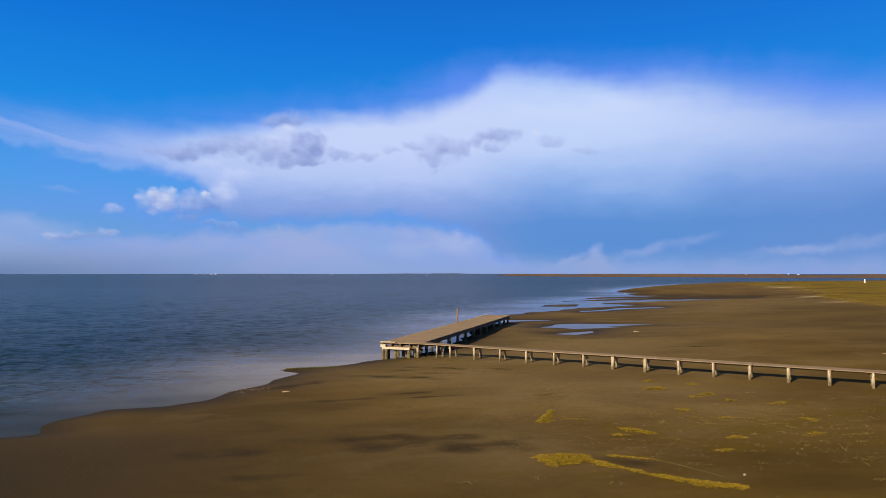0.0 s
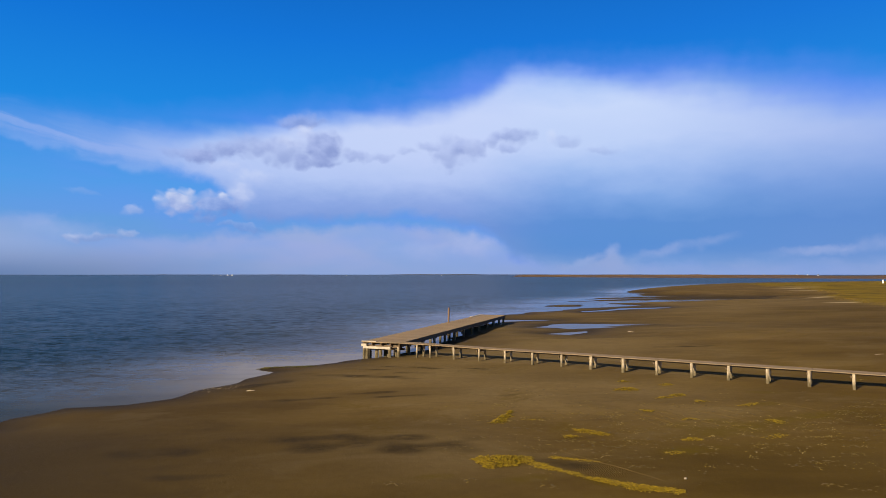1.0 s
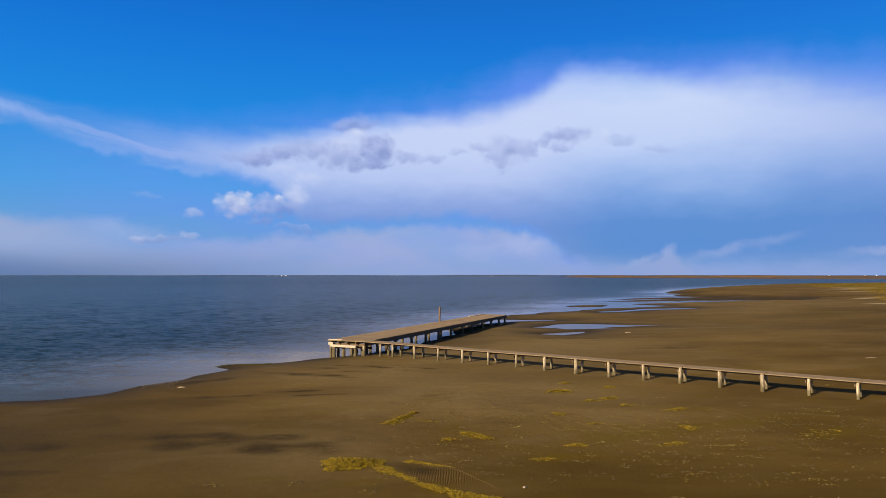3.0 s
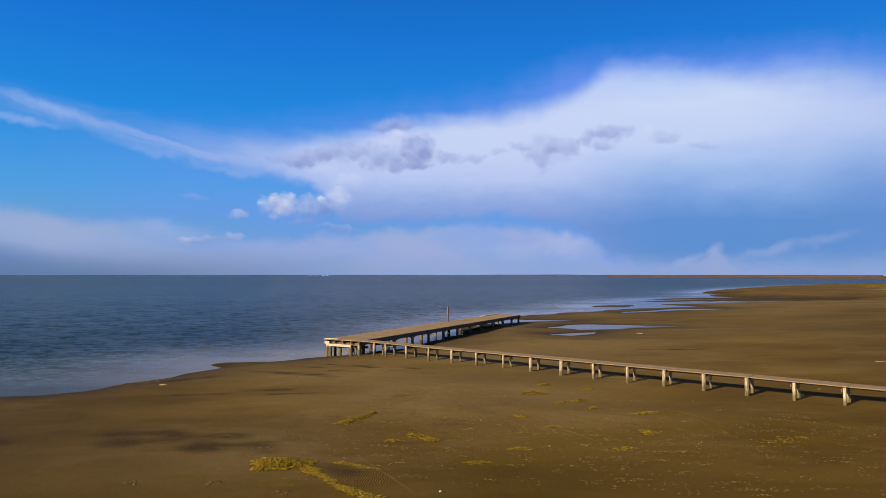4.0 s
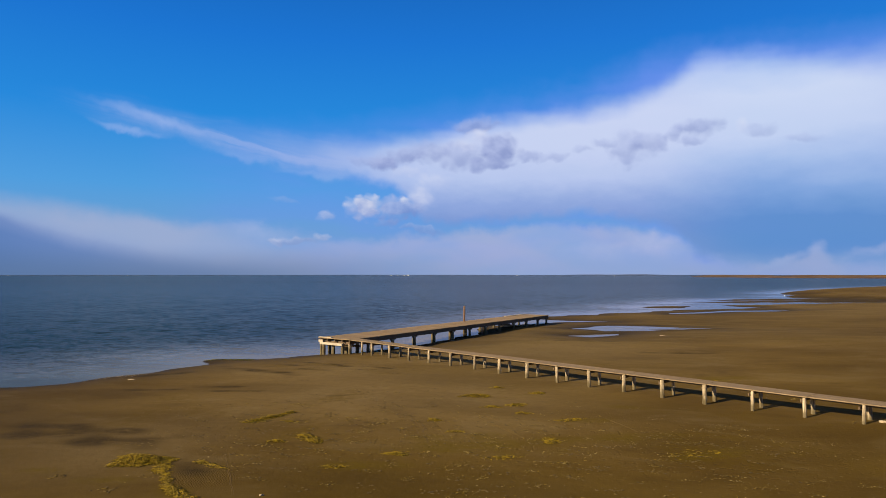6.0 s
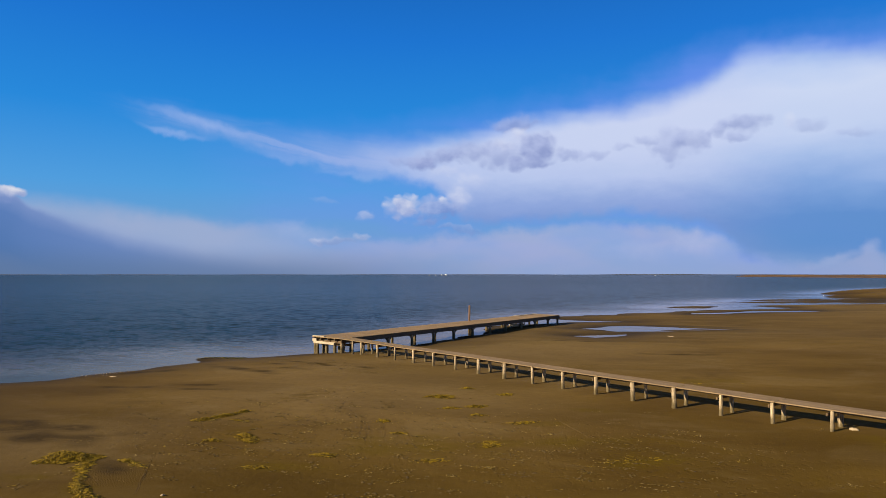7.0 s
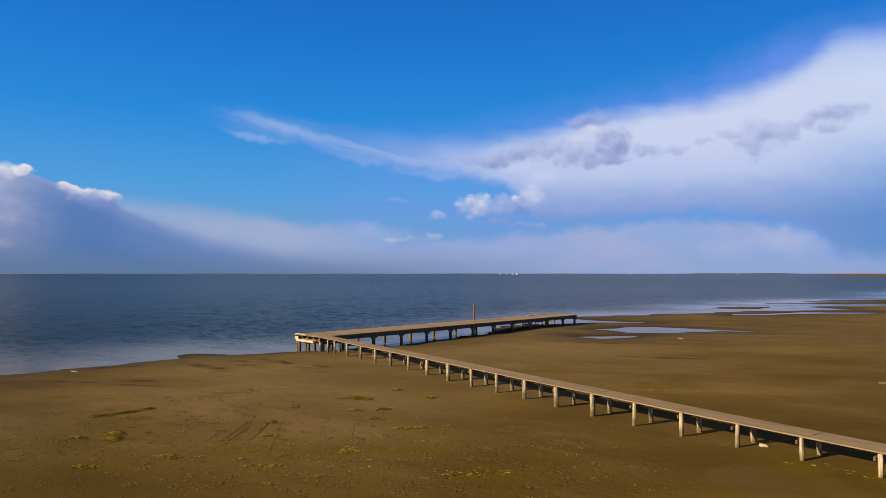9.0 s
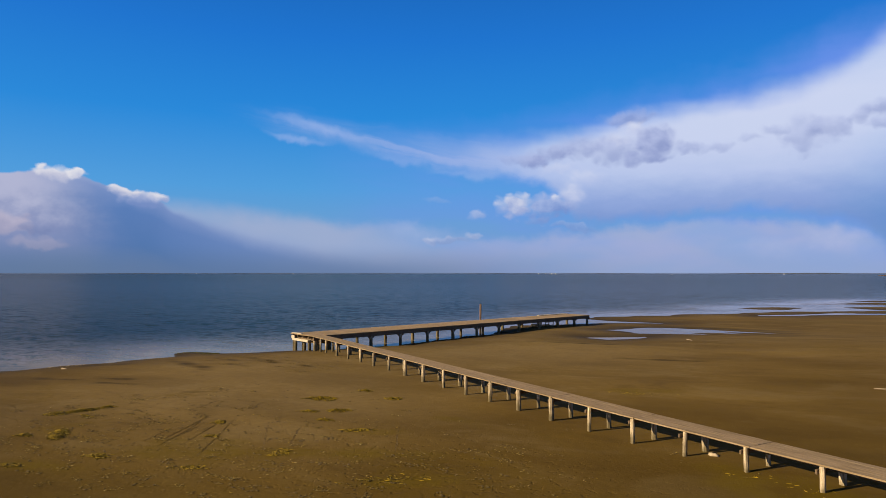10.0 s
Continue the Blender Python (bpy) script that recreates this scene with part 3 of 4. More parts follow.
POOL_C = [(20.2, 125.4), (26.3, 130.1), (33.8, 136.1), (45.1, 141.9), (45.1, 144.0), (33.8, 139.7), (26.3, 132.7), (20.7, 128.0)]
POOL_D = [(32.0, 159.8), (42.3, 166.4), (51.7, 170.3), (63.9, 173.4), (63.9, 176.2), (50.8, 175.0), (41.4, 171.8), (32.0, 166.4)]
POOL_E = [(51.7, 190.8), (75.2, 193.6), (117.5, 199.3), (117.5, 204.0), (75.2, 201.2), (54.5, 198.3)]
POOL_B = [(4.0, 80.2), (6.3, 79.4), (8.8, 82.2), (11.0, 84.8), (7.2, 82.6)]
MARSHES = [(81, 60), (81.7, 121), (84, 134), (101, 172), (131, 221), (160, 300), (192, 400), (330, 500), (900, 560), (900, 60)]


def signed(poly, x, y):
    """Distance to a polygon's edge, positive inside."""
    best = np.full(x.shape, 1e18)
    inside = np.zeros(x.shape, bool)
    for (ax, ay), (bx, by) in zip(poly, poly[1:] + poly[:1]):
        ex, ey = bx - ax, by - ay
        f = np.clip(((x - ax) * ex + (y - ay) * ey) / (ex * ex + ey * ey), 0, 1)
        best = np.minimum(best, (x - ax - f * ex) ** 2 + (y - ay - f * ey) ** 2)
        if ay != by:
            cross = ((ay > y) != (by > y)) & (x < (bx - ax) * (y - ay) / (by - ay) + ax)
            inside ^= cross
    d = np.sqrt(best)
    return np.where(inside, d, -d)


_waves = np.random.RandomState(4)
SWELLS = [(2 * math.pi / l, a, _waves.uniform(0, 6.28), _waves.uniform(0, 6.28)) for l, a in
          ((41, 0.045), (29, 0.04), (17, 0.03), (11.3, 0.022), (7.1, 0.015), (4.3, 0.009), (2.9, 0.006), (61, 0.05))]


def tide(y):
    """Level of the water: the sheet held back on the far flats stands a little higher."""
    f = np.clip((np.asarray(y, float) - 62) / 30, 0, 1)
    return WATER_Z + 0.30 * f * f * (3 - 2 * f)


def lie(x, y):
    """Height of the ground, and its distance from the water's edge (positive on land)."""
    x, y = np.asarray(x, float), np.asarray(y, float)
    wob = sum(0.35 * np.sin(k * (x * math.cos(p) + y * math.sin(p)) + q) for k, a, p, q in SWELLS[2:6])
    d = signed(MAINLAND + OUTER_BAR + FAR_POINT, x, y)
    for bar in [ISLET] + SAND_BARS:
        d = np.maximum(d, signed(bar, x, y))
    for pool in (POOL_A, POOL_B, POOL_C, POOL_D, POOL_E):
        streaks = 1.9 * np.sin(2.1 * y + 0.9 * np.sin(x * 0.33) + 0.12 * x) * np.clip((x - 8) / 9, 0, 1) if pool is POOL_A else 0.0
        d = np.minimum(d, streaks - signed(pool, x, y))
    d = d + wob * np.clip(y / 60, 0.35, 1.0) * 0.8
    full = 0.57 + 0.0008 * np.clip(x + 10 - 0.2 * y, 0, 250) + 0.006 * np.clip(x - 4, 0, 26) + 0.03 * np.clip(x - 17, 0, 14)          # the beach climbs slowly inland
    full = np.where(y > 70, full + (0.15 - full) * np.clip((y - 70) / 25, 0, 1) * np.clip((75 - x) / 40, 0, 1), full)
    z = np.where(d > 0, full * (1 - np.exp(-np.maximum(d, 0) / 4.2)), np.maximum(d * 0.09, -1.6))
    roll = sum(a * np.sin(k * (x * math.cos(p) + y * math.sin(p)) + q) for k, a, p, q in SWELLS)
    z = z + roll * np.clip(d / 8, 0, 1) * 0.6
    return tide(y) + z, d


def ground_z(x, y):
    return float(lie(np.array([x]), np.array([y]))[0][0])


def axis(lo, hi, step, far_lo, far_hi, grow):
    """Even steps between lo and hi, widening outwards."""
    mid = list(np.arange(lo, hi, step))
    left, right = [], []
    v, s = lo, step
    while v > far_lo:
        s *= grow
        v -= s
        left.append(v)
    v, s = mid[-1], step
    while v < far_hi:
        s *= grow
        v += s
        right.append(v)
    return np.array(left[::-1] + mid + right)


def sheet(name, xs, ys, heights, mat, layers):
    """A grid mesh with one height a point and named float layers."""
    nx, ny = len(xs), len(ys)
    gx, gy = np.meshgrid(xs, ys)
    verts = np.stack([gx.ravel(), gy.ravel(), heights.ravel()], 1)
    i = np.arange(nx * ny).reshape(ny, nx)
    faces = np.stack([i[:-1, :-1], i[:-1, 1:], i[1:, 1:], i[1:, :-1]], -1).reshape(-1, 4)
    me = bpy.data.meshes.new(name)
    me.from_pydata(verts.tolist(), [], faces.tolist())
    me.polygons.foreach_set("use_smooth", np.ones(len(faces), bool))
    for key, values in layers.items():
        me.attributes.new(key, "FLOAT", "POINT").data.foreach_set("value", values.ravel().astype(np.float32))
    me.materials.append(mat)
    me.update()
    return new(name, me)


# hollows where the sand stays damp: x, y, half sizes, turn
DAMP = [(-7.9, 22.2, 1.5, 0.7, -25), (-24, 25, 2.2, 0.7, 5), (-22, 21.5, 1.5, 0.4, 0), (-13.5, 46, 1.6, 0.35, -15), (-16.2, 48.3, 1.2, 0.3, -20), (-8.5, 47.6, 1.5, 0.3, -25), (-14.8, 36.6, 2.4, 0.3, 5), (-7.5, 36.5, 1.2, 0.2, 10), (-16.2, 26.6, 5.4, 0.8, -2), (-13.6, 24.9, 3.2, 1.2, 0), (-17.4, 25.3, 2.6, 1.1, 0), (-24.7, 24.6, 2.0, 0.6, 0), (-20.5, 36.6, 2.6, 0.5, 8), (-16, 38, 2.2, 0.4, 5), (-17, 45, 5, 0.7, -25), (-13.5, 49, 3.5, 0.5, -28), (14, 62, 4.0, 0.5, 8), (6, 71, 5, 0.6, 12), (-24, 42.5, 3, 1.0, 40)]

# broad stretches that never quite drain, that drain well, and that are trodden: x, y, reach along x and y
# undrained and drained tones also carry lens falloff: darker at the sides, paler mid-view
DIMMED_SEEPS = [(0, 22, 6, 4.5), (11, 18, 11, 7), (28, 32, 15, 11), (46, 52, 18, 16), (75, 95, 42, 40), (-34, 22, 14, 9), (-18, 14, 12, 5)]
# wet near-left corner, its colour darkened further to follow the lens falloff
DIMMED_SODDEN = [(-37, 21, 20, 15)]
BRIGHT_DRAINED = [(-8, 48, 15, 11), (2, 66, 16, 12), (-4, 36, 10, 6), (12, 88, 24, 9), (45, 140, 60, 45), (-12, 24, 4, 5)]
TRODDEN = [(-5, 28, 11, 5), (6, 31, 10, 4), (12, 28, 6, 4)]


def soft_patches(centres, gx, gy):
    """Wide patches that fade out without an edge, 0 to 1."""
    return np.clip(sum(np.exp(-((gx - ax) / rx) ** 2 - ((gy - ay) / ry) ** 2) for ax, ay, rx, ry in centres), 0, 1)


# dry pale sand among the marsh grass
PALE_SAND = [(157, 279, 10, 6, 20), (101, 174, 4.5, 2.2, 5), (84, 140.3, 4.5, 1.6, 3), (172, 300, 10, 6, 10), (137, 240, 6, 3, 10), (215, 300, 9, 4, 5)]


# yellow-green algae slicks on the sand
SLICKS = [(-10.0, 22.6, 1.15, 0.65, 8), (-8.5, 21.7, 0.8, 0.35, -42), (-6.6, 19.8, 1.3, 0.45, -35), (-8.8, 30.4, 0.3, 1.3, -8), (-5.2, 27.1, 0.7, 0.4, -35), (20.4, 32.6, 2.2, 1.1, -20), (22.4, 31.7, 1.9, 1.2, -35), (20.2, 31.2, 1.6, 0.9, -30), (14.8, 47.4, 2.4, 1.3, 20), (10.8, 28.2, 2.0, 0.7, 35), (2.0, 28.0, 4.2, 1.8, 15), (7.5, 30.0, 3.4, 1.0, 18), (-9.6, 20.3, 1.2, 0.5, 0), (-12.5, 20.8, 1.0, 0.4, 0),
          (4.8, 29.2, 1.2, 0.8, 10), (1.0, 27.0, 2.0, 0.8, 15), (6.4, 33.0, 1.8, 0.5, 25), (-1.8, 24.0, 1.8, 0.7, 10), (8.5, 36.5, 1.6, 0.6, -20)]


def patches(ellipses, gx, gy):
    """Soft-edged patches over the ground, 0 to 1."""
    out = np.zeros(gx.shape)
    for ax, ay, rx, ry, turn in ellipses:
        c, s = math.cos(radians(turn)), math.sin(radians(turn))
        u, v = ((gx - ax) * c + (gy - ay) * s) / rx, ((gy - ay) * c - (gx - ax) * s) / ry
        blur = 0.3 * np.sin(gx * 2.3 + gy * 0.9 + ax) + 0.25 * np.sin(gy * 3.1 - gx * 1.4)
        out = np.maximum(out, np.clip((1.1 - u * u - v * v + blur) / 1.2, 0, 1))
    return out


def build_ground():
    xs, ys = axis(-42, 46, 0.32, -4800, 4800, 1.05), axis(12, 112, 0.32, -1500, 4850, 1.03)
    gx, gy = np.meshgrid(xs, ys)
    z, d = lie(gx, gy)
    wet = np.clip(np.exp(-(np.maximum(d, 0) / 4.2) ** 1.3), 0, 1)
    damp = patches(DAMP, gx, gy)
    # the near-left darkening for lens falloff shares the wet layer
    wet = np.maximum(wet, 0.95 * soft_patches(DIMMED_SODDEN, gx, gy))
    inland = signed(MARSHES, gx, gy)
    ragged = sum(1.3 * np.sin(k * 0.6 * (gx * math.cos(p) + gy * math.sin(p)) + q) for k, a, p, q in SWELLS[:5])
    veg = np.clip((inland + ragged) / 6, 0, 1)
    pale = np.zeros(gx.shape)
    for ax, ay, rx, ry, turn in PALE_SAND:
        c, s = math.cos(radians(turn)), math.sin(radians(turn))
        u, v = ((gx - ax) * c + (gy - ay) * s) / rx, ((gy - ay) * c - (gx - ax) * s) / ry
        pale = np.maximum(pale, np.clip(1.3 - u * u - v * v, 0, 0.9))
    veg = veg * (1 - pale)
    z = z + veg * 0.25
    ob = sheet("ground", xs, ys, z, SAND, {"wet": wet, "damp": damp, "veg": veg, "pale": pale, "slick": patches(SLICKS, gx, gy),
                                                 "dimmed_seep": soft_patches(DIMMED_SEEPS, gx, gy), "bright_drained": soft_patches(BRIGHT_DRAINED, gx, gy), "trodden": soft_patches(TRODDEN, gx, gy)})
    tagged(ob, "damp brown tidal sand flat with algae film and ripples", "ground", kind="structure")
    xs, ys = axis(-60, 40, 1.0, -4800, 4800, 1.12), axis(25, 200, 1.0, -1500, 4850, 1.1)
    gx, gy = np.meshgrid(xs, ys)
    z, d = lie(gx, gy)
    calm = np.exp(-(np.maximum(-d, 0) / 9.6) ** 1.4)
    # second layer: where the near-left water is darkened for lens falloff
    ob = sheet("water", xs, ys, tide(gy), WATER, {"calm": calm, "near_dim": np.clip((50 - gy) / 14, 0, 1) * (gx < 0)})
    tagged(ob, "dark blue-grey rippled shallow bay water, calm at its edge", "water", kind="structure")


build_ground()


# ------------------------------------------------------------------ helpers for things
def mesh_of(bm, name, mat, smooth=False):
    me = bpy.data.meshes.new(name)
    bm.to_mesh(me)
    bm.free()
    if smooth:
        for f in me.polygons:
            f.use_smooth = True
    me.materials.append(mat)
    return me


def thing(name, m, label, category, group="", kind=""):
    ob = new(name)
    ob.empty_display_size = 0.3
    ob.matrix_world = m
    return tagged(ob, label, category, group, kind)


def part(name, me, parent, m=None, label=""):
    """One mesh object under a thing, at a pose in the thing's own space."""
    ob = new(name, me)
    ob.parent = parent
    if m is not None:
        ob.matrix_basis = m
    return tagged(ob, label) if label else ob


def beam_mesh(name, lx, ly, lz, mat, worn=0.012, seed=0):
    """A timber round its own centre, with eased, slightly uneven edges."""
    rnd = random.Random(seed)
    bm = bmesh.new()
    bmesh.ops.create_cube(bm, size=1.0)
    bmesh.ops.scale(bm, vec=(lx, ly, lz), verts=bm.verts)
    for v in bm.verts:
        v.co += Vector((rnd.uniform(-1, 1), rnd.uniform(-1, 1), rnd.uniform(-1, 1))) * worn * 0.6
    bmesh.ops.bevel(bm, geom=list(bm.edges), offset=worn, segments=1, affect="EDGES")
    return mesh_of(bm, name, mat)


def pile_mesh(name, radius, low, high, mat, seed=0, sides=10):
    """A driven pile, a little crooked and tapered, with a chamfered head."""
    rnd = random.Random(seed)
    bm = bmesh.new()
    levels = [low, low * 0.4, 0.0, high * 0.33, high * 0.66, high - 0.03, high]
    scale = [1.04, 1.06, 1.05, 0.98, 1.0, 0.97, 0.86]
    rings = []
    lean = (rnd.uniform(-0.03, 0.03), rnd.uniform(-0.03, 0.03))
    shape = [1 + rnd.uniform(-0.07, 0.07) for _ in range(sides)]
    for z, s in zip(levels, scale):
        f = (z - low) / (high - low)
        ring = []
        for k in range(sides):
            a = 2 * math.pi * k / sides
            r = radius * s * shape[k] * (1 + rnd.uniform(-0.03, 0.03))
            ring.append(bm.verts.new((r * math.cos(a) + lean[0] * (1 - f), r * math.sin(a) + lean[1] * (1 - f), z)))
        rings.append(ring)
    for lo, hi in zip(rings, rings[1:]):
        for k in range(sides):
            bm.faces.new((lo[k], lo[(k + 1) % sides], hi[(k + 1) % sides], hi[k]))
    bm.faces.new(rings[-1])
    bm.faces.new(rings[0][::-1])
    return mesh_of(bm, name, mat)


def frame_of(at, xdir, ydir, z=0.0):
    m = Matrix.Identity(4)
    m[0][0], m[1][0] = xdir
    m[0][1], m[1][1] = ydir
    m[0][3], m[1][3], m[2][3] = at[0], at[1], z
    return m


DECK_Z = 1.11


# ------------------------------------------------------------------ the long pier
def build_pier():
    rnd = random.Random(11)
    width, length = 3.85, 42.3
    pier = thing("pier", frame_of(PIER_AT, PIER_X, PIER_Y),
                 "weathered wooden pier standing on piles at the water's edge", "pier")
    piles = [pile_mesh("post", 0.145 + 0.012 * (i % 3), -1.6, DECK_Z - 0.42, PILE, 50 + i) for i in range(5)]
    cap = beam_mesh("cap_beam", width - 0.1, 0.2, 0.24, TIMBER, 0.02, seed=1)
    brace = beam_mesh("knee_brace", 0.14, 0.55, 0.15, TIMBER, 0.012, seed=2)
    bents = [0.35, 2.9, 6.5] + [6.5 + 3.62 * k for k in range(1, 10)] + [42.05]
    for i, s in enumerate(bents):
        for x, ds in ((0.3, 0.75), (3.6, 0.0)):
            y = min(s + ds, 42.05)
            part("post", piles[rnd.randrange(5)], pier, pose(x + rnd.uniform(-0.06, 0.06), y + rnd.uniform(-0.05, 0.05), 0, 0, 0, rnd.uniform(0, 360)))
        part("cap_beam", cap, pier, pose(width / 2, min(s + 0.15, 42.1), DECK_Z - 0.41, 0, 0, 1.5))
        for side in (-1, 1):
            if 0.3 < s + side * 0.38 < 42:
                part("knee_brace", brace, pier, pose(3.6, s + side * 0.25, DECK_Z - 0.51, side * 42, 0, 0))
    for x in (0.12, 1.0, 1.92, 2.85, 3.72):
        for k in range(6):
            a, b = 0.1 + k * 7.03, min(42.2, 0.1 + (k + 1) * 7.03)
            deep = 0.40 if x > 3.5 else 0.25
            me = beam_mesh("stringer", 0.11, b - a - 0.02, deep, TIMBER, 0.012, seed=int(x * 10) + k)
            part("stringer", me, pier, pose(x, (a + b) / 2, DECK_Z - 0.05 - deep / 2))
    planks = [beam_mesh("plank", width + 0.06, 0.199, 0.048, DECK, 0.003, seed=80 + i) for i in range(6)]
    count = int(length / 0.2)
    for i in range(count):
        y = 0.1 + i * length / count
        part("plank", planks[rnd.randrange(6)], pier,
             pose(width / 2 + rnd.uniform(-0.035, 0.035), y, DECK_Z - 0.026 + rnd.uniform(-0.004, 0.004), rnd.uniform(-1.0, 1.0), rnd.uniform(-0.12, 0.12), rnd.uniform(-0.25, 0.25)))
    # the near end: pale rail plank across the piles, and a bleached top board
    part("end_plank", beam_mesh("end_plank", 2.75, 0.07, 0.22, PALE, 0.012, seed=7), pier, pose(1.52, 0.06, 0.60, 0, 0.6, 0), "bleached pale plank")
    part("end_plank", beam_mesh("end_plank", 0.5, 0.07, 0.24, PALE, 0.012, seed=9), pier, pose(0.2, 0.12, 0.80, 0, -2, 4), "bleached pale plank")
    part("edge_board", beam_mesh("edge_board", 1.5, 0.26, 0.05, PALE, 0.01, seed=8), pier, pose(0.62, 0.3, DECK_Z + 0.035, 0, 0, 2), "bleached pale board")
    for x in (0.18, 0.5, 2.72):
        part("post", piles[rnd.randrange(5)], pier, pose(x, 0.2 + rnd.uniform(0, 0.25), 0, 0, 0, rnd.uniform(0, 360)))
    for x, y in ((1.25, 0.7), (2.1, 1.5), (3.1, 0.9), (1.5, 2.1), (2.6, 2.5)):
        part("post", piles[rnd.randrange(5)], pier, pose(x, y, 0, 0, 0, rnd.uniform(0, 360)))
    for x, y, z, turn in ((1.9, 0.85, 0.42, 6), (2.1, 1.9, 0.34, -4)):
        part("cross_beam", beam_mesh("cross_beam", 3.0, 0.12, 0.2, TIMBER, 0.015, seed=int(x * 10)), pier, pose(x, y, z, 0, 0, turn))
    # boards laid on the far end and along the seaward edge
    part("edge_board", beam_mesh("edge_board", 0.3, 6.0, 0.06, PALE, 0.01, seed=18), pier, pose(0.12, 39.0, DECK_Z + 0.04, 0, 0, 0), "bleached pale board")
    part("fender_rail", beam_mesh("fender_rail", 0.22, 9.0, 0.2, TIMBER, 0.02, seed=19), pier, pose(-0.32, 22.0, DECK_Z - 0.22, 0, 0, 0))
    return pier


# ------------------------------------------------------------------ the narrow boardwalk
WALK_AT, WALK_X, WALK_Y = (-12.02, 54.77), (0.8302, -0.5575), (0.5575, 0.8302)
BAY = 2.4405


def build_boardwalk():
    rnd = random.Random(5)
    walkway = thing("boardwalk", frame_of(WALK_AT, WALK_X, WALK_Y),
                    "narrow weathered wooden boardwalk on paired posts over sand", "boardwalk")
    width, low = 1.25, -0.11
    posts = [pile_mesh("post", 0.084 + 0.012 * (i % 4), -1.5, DECK_Z - 0.06, PILE, 10 + i, 9) for i in range(8)]
    caps = [beam_mesh("cap_beam", 0.07, 1.24, 0.14, TIMBER, 0.012, seed=30 + i) for i in range(3)]
    last = 24

    def rise(x):
        """The deck is level but for a slight waver."""
        return 1.135 + 0.0004 * x + 0.012 * math.sin(x * 0.9) + 0.008 * math.sin(x * 2.3)

    xs = [-1.42] + [k * BAY for k in range(0, last)]
    for i, x in enumerate(xs):
        for y in (0.02, 1.16):
            part("post", posts[rnd.randrange(8)], walkway, pose(x + rnd.uniform(-0.04, 0.04), y + rnd.uniform(-0.03, 0.03), rise(x) - DECK_Z - rnd.uniform(0.0, 0.03), rnd.uniform(-1.5, 1.5), rnd.uniform(-1.5, 1.5), rnd.uniform(0, 360)))
        part("cap_beam", caps[rnd.randrange(3)], walkway, pose(x - 0.15, 0.56 + rnd.uniform(-0.05, 0.05), rise(x) - 0.255, rnd.uniform(-0.6, 0.6), 0, 0))
    start, stop = -3.5, (last - 1) * BAY + 0.4
    for y in (0.30, 0.60, 0.92):
        a = start
        k = 0
        while a < stop - 0.1:
            b = min(stop, a + 2 * BAY)
            me = beam_mesh("stringer", b - a - 0.02, 0.075, 0.12, TIMBER, 0.01, seed=200 + k)
            part("stringer", me, walkway, pose((a + b) / 2, y, (rise(a) + rise(b)) / 2 - 0.12, 0, -math.degrees(math.atan2(rise(b) - rise(a), b - a)), 0))
            a, k = b, k + 1
    # the boards run lengthwise, butted every second bay
    boards = 5
    each = width / boards
    k, a = 0, start
    while a < stop - 0.1:
        b = min(stop, 2 * BAY * k + 0.15 + rnd.uniform(-0.05, 0.05))
        slope = -math.degrees(math.atan2(rise(b) - rise(a), b - a))
        for j in range(boards):
            trim_a, trim_b = rnd.uniform(0.002, 0.03), rnd.uniform(0.002, 0.03)
            me = beam_mesh("plank", b - a - trim_a - trim_b, each - 0.001, 0.05, WALK_DECK, 0.002, seed=600 + 10 * k + j)
            part("plank", me, walkway, pose((a + trim_a + b - trim_b) / 2, low + (j + 0.5) * each + rnd.uniform(-0.006, 0.006), (rise(a) + rise(b)) / 2 - 0.025 + rnd.uniform(-0.003, 0.003),
                                            rnd.uniform(-0.3, 0.3), slope, rnd.uniform(-0.06, 0.06)))
        a, k = b, k + 1
    return walkway


build_pier()
build_boardwalk()


# ------------------------------------------------------------------ mooring pole, litter and driftwood
def pier_point(x, y, z):
    return (PIER_AT[0] + x * PIER_X[0] + y * PIER_Y[0], PIER_AT[1] + x * PIER_X[1] + y * PIER_Y[1], z)


pole = new("mooring_pole", pile_mesh("mooring_pole", 0.11, -1.2, 3.02, MAST, 3, 10))
pole.matrix_world = pose(-8.95, 81.1, 0, 0.5, 1.0, 0)
tagged(pole, "tall brown wooden mooring pole standing beside the pier", "mooring pole")


def crate(name, at, turn, lx, ly, lz, mat, label):
    """An open timber frame: four posts and rails round a slatted top."""
    ob = thing(name, pose(*at, 0, 0, turn), label, "crate")
    leg = beam_mesh("leg", 0.08, 0.08, lz, mat, 0.008, seed=3)
    for sx in (-1, 1):
        for sy in (-1, 1):
            part("leg", leg, ob, pose(sx * (lx / 2 - 0.04), sy * (ly / 2 - 0.04), lz / 2))
    rail = beam_mesh("rail", lx, 0.05, 0.12, mat, 0.008, seed=4)
    for sy in (-1, 1):
        for z in (lz - 0.06, 0.12):
            part("rail", rail, ob, pose(0, sy * (ly / 2 + 0.026), z))
    slat = beam_mesh("slat", lx, 0.13, 0.03, mat, 0.006, seed=5)
    n = int(ly / 0.16)
    for i in range(n):
        part("slat", slat, ob, pose(0, -ly / 2 + (i + 0.5) * ly / n, lz + 0.016))
    return ob


for x, y, turn, lx, ly, lz, lab in ((1.2, 34.3, 20, 1.3, 0.9, 0.34, "low pale wooden pallet crate under the pier"),
                                    (1.4, 36.3, 65, 1.5, 0.8, 0.62, "open pale timber frame under the pier")):
    px_, py_, _ = pier_point(x, y, 0)
    crate("crate", (px_, py_, ground_z(px_, py_) - 0.03), turn, lx, ly, lz, PALE, lab)


